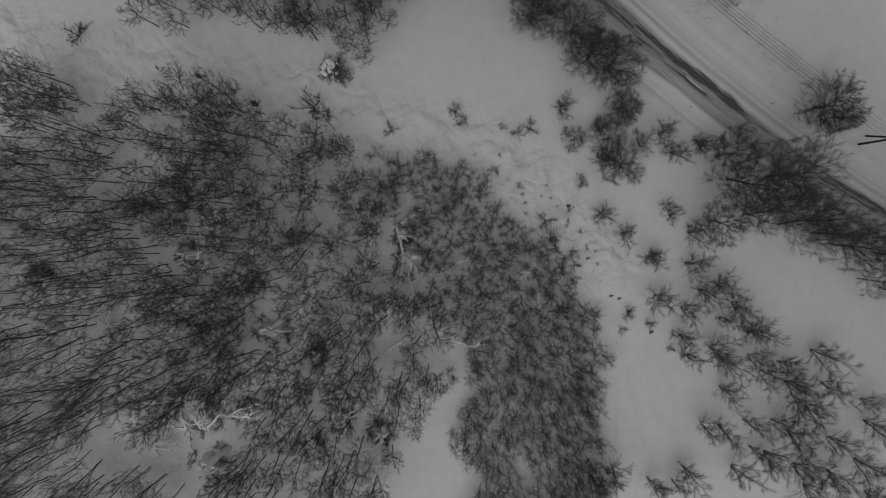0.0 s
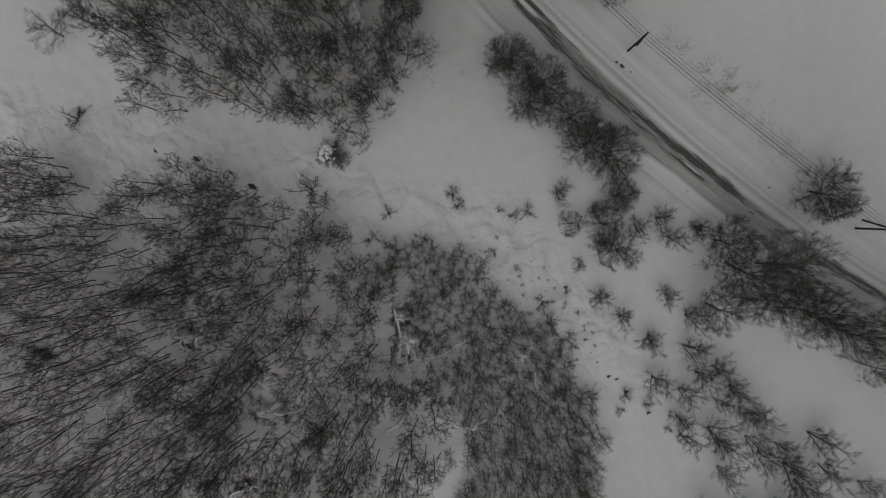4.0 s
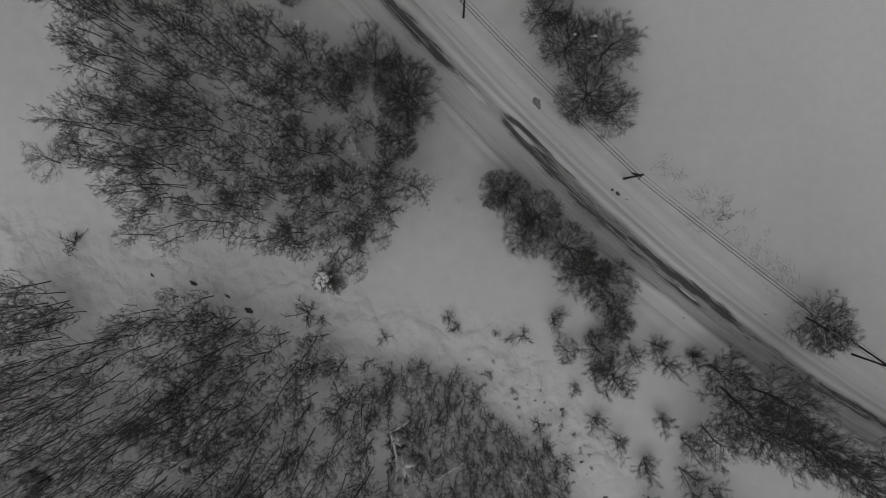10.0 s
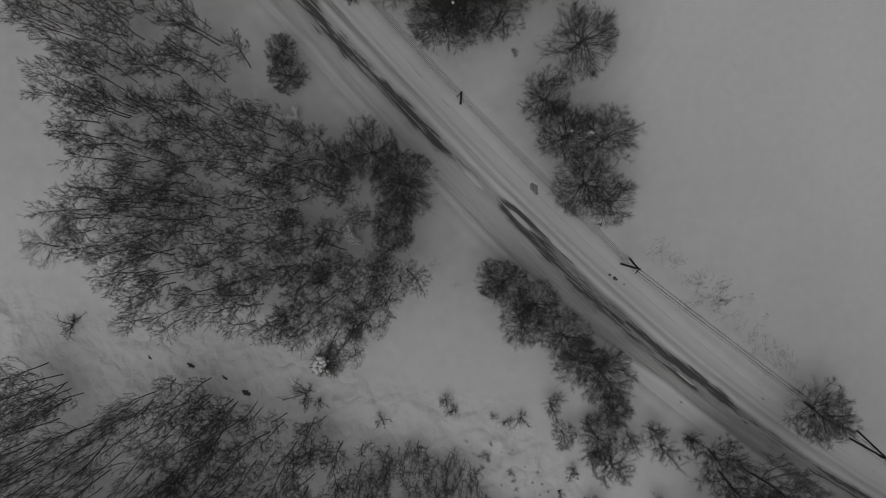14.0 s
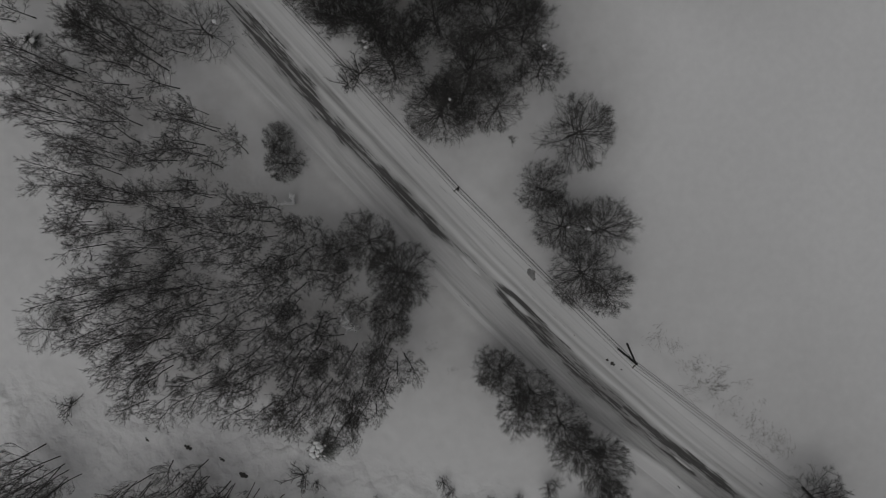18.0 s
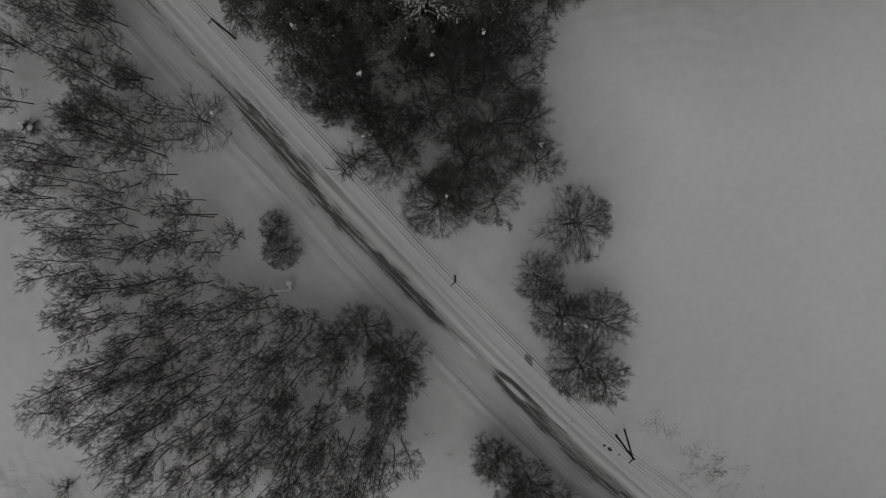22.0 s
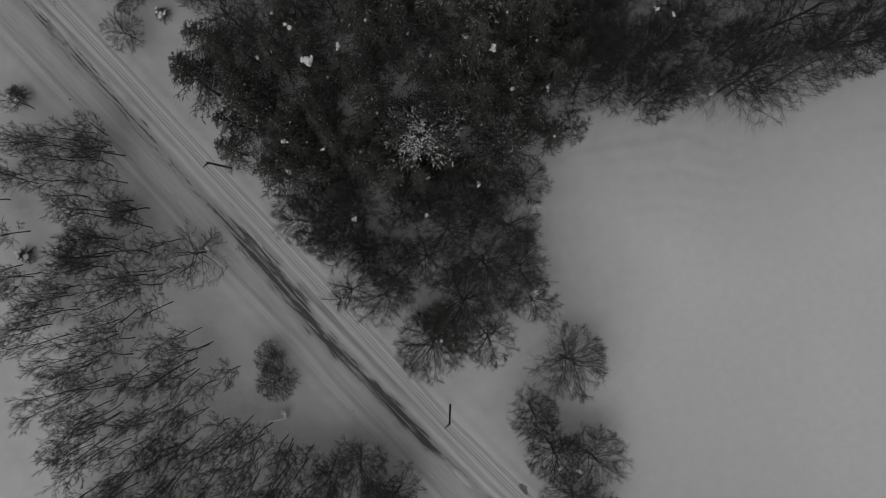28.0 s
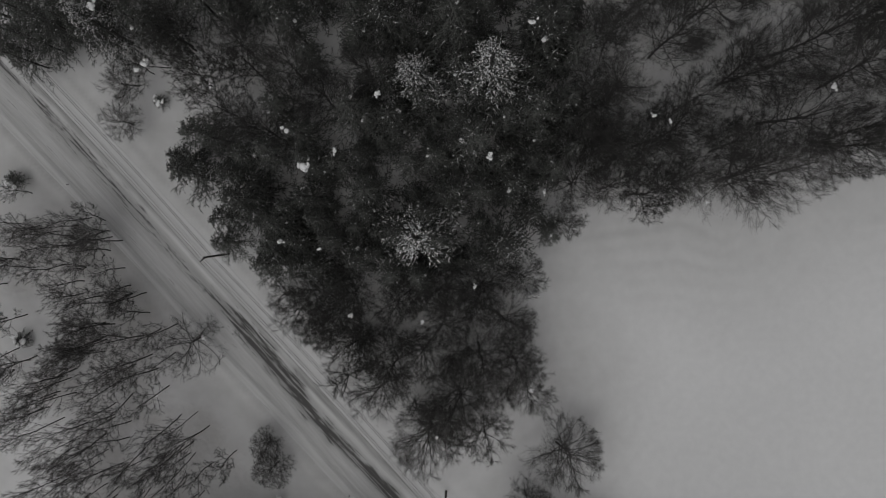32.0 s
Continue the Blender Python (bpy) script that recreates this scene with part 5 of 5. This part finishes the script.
def fallen_tree(x, y, reach, count, turn, seed, high=3.2):
    """A snow-laden fallen crown: crooked antler-like limbs spread to one side, each dark below and thick with snow on top."""
    rng = np.random.default_rng(seed)
    ob = tagged(new("fallen_tree"), "fallen branches thickly covered with snow", "fallen tree", "fallen trees in the wood")
    ob.matrix_world = pose(x, y, lie(x, y), 0, 0, turn)
    for k in range(count):
        a = rng.normal(0, 0.75)
        way = np.array([math.cos(a), math.sin(a), 0.0])
        ln = reach * rng.uniform(0.7, 1.25)
        t = np.linspace(0, 1, 8)
        spine = way[None] * (t * ln)[:, None] + np.cumsum(rng.normal(0, 0.055 * ln, (8, 3)) * np.array([1, 1, 0]), 0)
        spine[:, 2] = 0.25 + high * rng.uniform(0.5, 1.0) * np.sin(t * rng.uniform(1.4, 2.6))
        spine = spine[None]
        forks = grow(rng, spine, 5, 0.25, 0.95, ln * 0.42, 44, -0.15, 4, 0.20, 0.4)
        forks[:, :, 2] = np.maximum(forks[:, :, 2], 0.2)
        tips = grow(rng, forks, 2, 0.4, 1.0, ln * 0.16, 42, -0.1, 2, 0.15, 0.3)
        tips[:, :, 2] = np.maximum(tips[:, :, 2], 0.2)
        thick = rng.uniform(0.10, 0.19)
        limb = part("limb", mesh_of("fallen_limb", *joined([solid(spine, thick, 0.05, 6), solid(forks, 0.07, 0.03, 4), solid(tips, 0.03, 0.015, 3)]), BARK, True), ob)
        part("snow", mesh_of("limb_snow", *joined([solid(spine + np.array([0, 0, thick * 0.9]), thick * 1.45, 0.10, 8), solid(forks + np.array([0, 0, 0.08]), 0.13, 0.06, 6), solid(tips + np.array([0, 0, 0.05]), 0.06, 0.03, 5)]), SNOW_LUMP, True), limb, "roll of white snow")
    return ob


for spot in ((-37.2, -33.0, 5.5, 7, 100, 1), (-31.2, -30.2, 3.6, 4, 20, 2), (-21.6, -18.9, 3.2, 4, 330, 3), (3.0, -20.6, 4.0, 3, 60, 4), (-45.5, -36.4, 4.6, 3, 60, 5), (-6.3, -9.5, 4.0, 4, 240, 6), 
             (-20.1, -36.3, 3.0, 4, 120, 7), (-9.8, -35.4, 3.4, 4, 250, 8), (-50.9, -16.8, 2.6, 3, 90, 9), (-16.6, -31.0, 3.4, 4, 20, 10), (-11.3, 39.1, 3.4, 4, 150, 11), (-37.1, -8.7, 3.2, 4, 75, 12),
             (-20.4, 56.9, 1.4, 4, 100, 13, 1.6), (-61.0, -11.0, 3.0, 4, 10, 14), (12.5, -8.5, 2.2, 3, 130, 15), (-38.0, -24.0, 3.0, 3, 60, 16), (-9.0, -15.0, 2.8, 3, 80, 22), (-30.0, 33.5, 2.8, 2, 60, 23), (-18.5, 36.5, 3.0, 3, 0, 24)):
    fallen_tree(*spot)


def snowy_log(line, seed):
    """A thin fallen or bent stem under a thick uneven roll of snow, with short broken side branches."""
    rng = np.random.default_rng(seed)
    x, y = line[0]
    ob = tagged(new("fallen_log"), "thin fallen log under a thick roll of snow", "fallen log", "fallen logs in the wood")
    ob.matrix_world = pose(x, y, lie(x, y))
    at = np.linspace(0, len(line) - 1, 12)
    k = np.minimum(at.astype(int), len(line) - 2)
    ends = np.array(line) - np.array([x, y])
    flat = ends[k] + (ends[k + 1] - ends[k]) * (at - k)[:, None] + np.cumsum(rng.normal(0, 0.06, (12, 2)), 0)
    spine = np.concatenate([flat, (0.55 + 0.9 * np.sin(np.linspace(0.3, 2.6, 12)))[:, None]], 1)[None]
    side = grow(rng, spine, 9, 0.05, 0.98, 1.5, 48, 0.05, 4, 0.22, 0.3)
    stem = part("stem", mesh_of("log_stem", *solid(spine, 0.15, 0.06, 7), BARK, True), ob)
    for k in range(len(side)):
        branch = part("branch", mesh_of("log_branch", *solid(side[k : k + 1], 0.05, 0.02, 4), BARK, True), ob)
        part("snow", mesh_of("branch_snow", *solid(side[k : k + 1] + np.array([0, 0, 0.06]), 0.09, 0.035, 5), SNOW_LUMP, True), branch, "thin white roll of snow")
    v, f = solid(spine + np.array([0, 0, 0.14]), 0.21, 0.12, 8)
    part("snow", mesh_of("log_snow", v + rng.normal(0, 0.05, v.shape), f, SNOW_LUMP, True), stem, "thick white roll of snow")


for seed, line_of_log in enumerate((
        [(-3.4, 0.8), (-5.9, -0.8), (-7.9, -1.9)],
        [(-7.9, -1.9), (-7.1, -5.4), (-7.0, -8.3), (-8.5, -12.8)],
        [(-29.5, -18.0), (-31.3, -19.2), (-33.3, -21.1)],
        [(-6.0, -18.3), (-7.8, -19.5), (-9.5, -20.9)],
        [(-33.6, -30.8), (-31.1, -29.8), (-29.0, -28.8)],
        [(-33.3, -30.6), (-30.2, -30.6), (-28.3, -30.9)],
        [(-39.7, -31.4), (-39.3, -33.6), (-39.3, -35.8)],
        [(-40.7, -28.8), (-39.9, -31.4), (-39.1, -34.5)],
        [(-41.9, -31.4), (-43.2, -34.1), (-44.6, -37.2)],
        [(-42.2, -28.3), (-39.6, -27.0), (-35.7, -25.0)],
        [(3.2, -6.7), (0.7, -8.0), (-1.9, -9.2)],
        [(13.5, -11.8), (13.5, -13.9), (14.3, -16.0)],
        [(-16.4, -28.7), (-17.7, -30.4), (-16.5, -31.9)],
        [(-40.5, 0.4), (-41.4, -1.7), (-41.9, -3.8)],
        [(-38.6, -8.0), (-39.3, -10.2), (-39.9, -11.9)],
        [(-51.3, -16.2), (-50.9, -17.9), (-51.3, -20.5)])):
    snowy_log(line_of_log, 700 + seed)


def snow_drape(x, y, size, turn, seed, label="sagging blanket of snow over bent brushwood"):
    """A blanket of snow on brushwood: a low dome that runs out in fingers on one side, with bare branches sticking out."""
    rng = np.random.default_rng(seed)
    count, rings = 64, 8
    ang = np.arange(count) * 2 * np.pi / count
    fingers = np.clip(np.sin(5 * ang + rng.uniform(0, 6)) + 0.5 * np.sin(9 * ang + rng.uniform(0, 6)), -1, 1)
    reach = size * (0.62 + 0.10 * np.sin(2 * ang + rng.uniform(0, 6)) + 0.07 * np.sin(3 * ang + rng.uniform(0, 6)) + (0.08 + 0.26 * np.clip(np.cos(ang), 0, 1)) * fingers)
    rho = np.linspace(0, 1, rings + 1)[1:]
    flat = np.stack([np.cos(ang)[None] * rho[:, None] * reach * 1.35, np.sin(ang)[None] * rho[:, None] * reach * 0.85], -1).reshape(-1, 2)
    rise = ((0.5 * size + 0.9) * (1 - rho[:, None] ** 3.5) * (1 + 0.18 * np.sin(3 * ang[None] + 4 * rho[:, None]) + 0.12 * np.cos(5 * ang[None] - 3 * rho[:, None])) - 0.12 * (rho[:, None] > 0.99)).reshape(-1)
    v = np.concatenate([[[0, 0, 0.5 * size + 0.9]], np.concatenate([flat, rise[:, None]], 1)])
    i = np.arange(count)
    j = (i + 1) % count
    f = [np.stack([i * 0, 1 + i, 1 + j], 1)]
    for k in range(rings - 1):
        p, q = 1 + k * count, 1 + (k + 1) * count
        f += [np.stack([p + i, q + i, q + j], 1), np.stack([p + i, q + j, p + j], 1)]
    ob = new("snow_blanket", mesh_of("snow_blanket", v, np.concatenate(f), SNOW_LUMP, True))
    ob.matrix_world = pose(x, y, lie(x, y), 0, 0, turn)
    for k in range(7):
        a = rng.normal(0, 0.7)
        foot = np.array([[[0.35 * size * math.cos(a), 0.3 * size * math.sin(a), 0.5], [0.5 * size * math.cos(a), 0.4 * size * math.sin(a), 0.8]]])
        bough = grow(rng, foot, 1, 0.9, 1.0, size * rng.uniform(0.6, 1.1), 18, 0.15, 4, 0.12, 0.0)
        side = grow(rng, bough, 4, 0.2, 0.95, size * 0.3, 38, 0.1, 2, 0.12, 0.3)
        part("branch", mesh_of("heap_branch", *joined([solid(bough, 0.045, 0.015, 4), solid(side, 0.02, 0.008, 3)]), BARK, True), ob)
    return tagged(ob, label, "snow", "blankets of snow over brushwood")


brush_rng = np.random.default_rng(83)
for spot in SNOW_DRAPES:
    snow_drape(*spot)
    for k in range(8):
        a, far = k * math.tau / 8 + float(brush_rng.normal(0, 0.25)), spot[2] * float(brush_rng.uniform(0.75, 1.15))
        plant("bush", spot[0] + far * math.cos(a), spot[1] + far * math.sin(a), float(brush_rng.uniform(0.9, 1.7)), float(brush_rng.uniform(0.9, 1.5)), "dark leafless brush beside a blanket of snow", "brush in the south wood")
snow_drape(14.6, 87.6, 1.2, 0, 5, "small blanket of snow over brush at the edge of a field")


# snow caught high in the crowns
def snow_clump(x, y, z, size, tall=1.0, count=2):
    """Lumps of snow held by the nearest tree."""
    ob = min(STAND, key=lambda s: (s[0] - x) ** 2 + (s[1] - y) ** 2 + (0 if s[2] > z else 60))[3]
    pieces = []
    for k in range(count * 2):
        v, f = lump(small_rng, size * (0.62 if k == 0 else float(small_rng.uniform(0.25, 0.55))), 0.45 * tall, 3 if k == 0 else 2)
        pieces.append((v + np.array([x, y, z]) + (0 if k == 0 else 1) * small_rng.normal(0, size * 0.5, 3), f))
    held = part("snow_clump", mesh_of("snow_clump", *joined(pieces), SNOW_LUMP, True), ob, "white clump of caught snow")
    held.matrix_parent_inverse = ob.matrix_world.inverted()
    tagged(held, "white clump of caught snow", kind="stuff")


for spot in ((-13.3, 103.7, 15.2, 0.75, 1.0, 4), (-17.2, 94.9, 11.6, 0.4, 2.2, 3), (6.6, 89.7, 11.6, 0.38), (0.4, 86.0, 15.6, 0.34), (19.7, 53.5, 9.4, 0.36), (17.2, 53.7, 9.4, 0.28), (-34.5, 116.5, 10.0, 0.8, 0.9, 2),
             (-39.0, 122.5, 13.0, 0.6, 1.0, 4), (45.0, 112.5, 17.0, 0.5, 1.0, 2), (12.0, 119.0, 18.0, 0.5, 1.0, 2), (-17.5, 91.5, 9.0, 0.35, 1.0, 2), (-12.5, 94.0, 11.0, 0.3), (13.8, 76.5, 9.5, 0.3), (27.0, 110.0, 13.0, 0.35),
             (29.0, 109.3, 13.0, 0.28), (-25.0, 113.0, 13.0, 0.3), (14.5, 101.0, 13.0, 0.3), (-9.0, 85.5, 9.0, 0.4, 1.0, 3), (33.0, 100.0, 14.0, 0.26), (-29.8, 81.5, 4.6, 0.42, 1.0, 2), (-29.0, 45.0, 7.0, 0.28), (-54.5, -11.0, 8.0, 0.3), (2.0, 70.0, 9.0, 0.3), (-16.0, 108.0, 13.0, 0.5, 1.0, 3), (-5.0, 112.0, 15.0, 0.45, 1.0, 3), (-10.0, 105.5, 14.0, 0.4, 1.0, 3), (8.0, 105.0, 15.0, 0.4, 1.0, 3)):
    snow_clump(*spot)
fleck_rng = np.random.default_rng(77)
for sx, sy, sh, _ in [STAND[int(i)] for i in fleck_rng.permutation(len(STAND))[:110]]:
    if sh > 5:
        snow_clump(sx + float(fleck_rng.normal(0, 0.8)), sy + float(fleck_rng.normal(0, 0.8)), lie(sx, sy) + sh * float(fleck_rng.uniform(0.5, 0.8)), float(fleck_rng.uniform(0.12, 0.26)), 1.0, 1)


def snowy_shrub(x, y, h, r, lumps):
    """A low dark evergreen shrub, weighed down with big pillows of snow."""
    ob = plant("conifer", x, y, h, r, "low dark evergreen shrub under pillows of snow", "", 3)
    ob.name = "snowy_shrub"
    for k in range(lumps):
        a, d = small_rng.uniform(0, 6.3), r * 0.5 * math.sqrt(small_rng.uniform(0, 1))
        snow_at = (x + d * math.cos(a), y + d * math.sin(a), lie(x, y) + h * (0.95 - 0.5 * d / r))
        v, f = lump(small_rng, small_rng.uniform(0.16, 0.5), 0.4, 2)
        pillow = part("snow_pillow", mesh_of("snow_pillow", v + np.array(snow_at), f, SNOW_LUMP, True), ob, "white pillow of snow")
        pillow.matrix_parent_inverse = ob.matrix_world.inverted()


snowy_shrub(-17.3, 20.9, 3.4, 2.9, 22)
snowy_shrub(-9.4, 79.4, 3.0, 2.0, 10)
snowy_shrub(-36.9, 113.8, 2.4, 1.3, 7)
snowy_shrub(-57.6, 80.2, 2.2, 1.5, 5)
snowy_shrub(-57.4, 102.6, 3.0, 1.9, 3)


def weed_tuft(x, y, size, seed):
    """Dry stalks, half of them laid flat by the snow."""
    rng = np.random.default_rng(seed)
    n = 16
    foot = np.stack([rng.normal(0, size * 0.5, n), rng.normal(0, size * 0.5, n), np.full(n, -0.05)], 1)
    a, up = rng.normal(rng.uniform(0, 6.3), 0.7, n), rng.uniform(0.1, 0.9, n)
    tip = foot + np.stack([np.cos(a) * (1 - up * 0.5), np.sin(a) * (1 - up * 0.5), up], 1) * (size * rng.uniform(0.5, 1.2, n))[:, None]
    ob = new("weed_tuft", mesh_of("weed_tuft", *spikes(foot, tip, np.full(n, 0.022)), STALK))
    ob.matrix_world = pose(x, y, lie(x, y))
    tagged(ob, "tuft of dry stalks bent over in the snow", "weeds", "weeds under the power line", "stuff")


for k in range(46):
    s = small_rng.uniform(0, 1)
    wx, wy = 33.0 + 18.0 * s + small_rng.normal(0, 1.6), 37.5 - 16.5 * s + small_rng.normal(0, 1.4)
    weed_tuft(wx, wy, float(small_rng.uniform(0.7, 1.7)), 900 + k)
for k in range(12):
    weed_tuft(-3.0 + small_rng.normal(0, 2.5), 34.0 + small_rng.normal(0, 2.0), float(small_rng.uniform(0.4, 0.8)), 960 + k)


def marker_post(x, y):
    """A short roadside marker stake."""
    ob = tagged(new("marker_post"), "short dark roadside marker stake", "post", "roadside stakes")
    ob.matrix_world = pose(x, y, lie(x, y), 4, 3, 0)
    pts = np.array([[[0, 0, -0.2], [0, 0, 0.9]]])
    part("stake", mesh_of("post_stake", *solid(pts, 0.05, 0.045, 6), POLE_WOOD), ob)
    part("cap", mesh_of("post_cap", *tubes(np.array([[0, 0, 0.9]]), np.array([[0, 0, 1.02]]), np.array([0.07]), np.array([0.02]), 6), SNOW_LUMP), ob, "small cap of snow")


for px, py in ((35.4, 15.5), (47.3, 16.0), (-10.8, 58.0), (-50.8, 102.2), (19.9, 37.9)):
    marker_post(px, py)


# twigs and seedlings scattered along the edge of the thicket
EDGE = [(1.1, 9.6), (9.5, 9.6), (14.6, 4.5), (21.4, -0.6), (24.5, -10.9), (19.0, -10.9), (14.7, -4.0), (7.9, 2.8)]
for ex, ey in scatter(EDGE, 1.6, 81):
    if small_rng.uniform() < 0.5:
        size = float(small_rng.uniform(0.35, 1.0)) ** 1.2
        plant("bush", ex, ey, size, size * float(small_rng.uniform(0.4, 0.6)), "small leafless seedling at the edge of a thicket", "seedlings by the thicket")
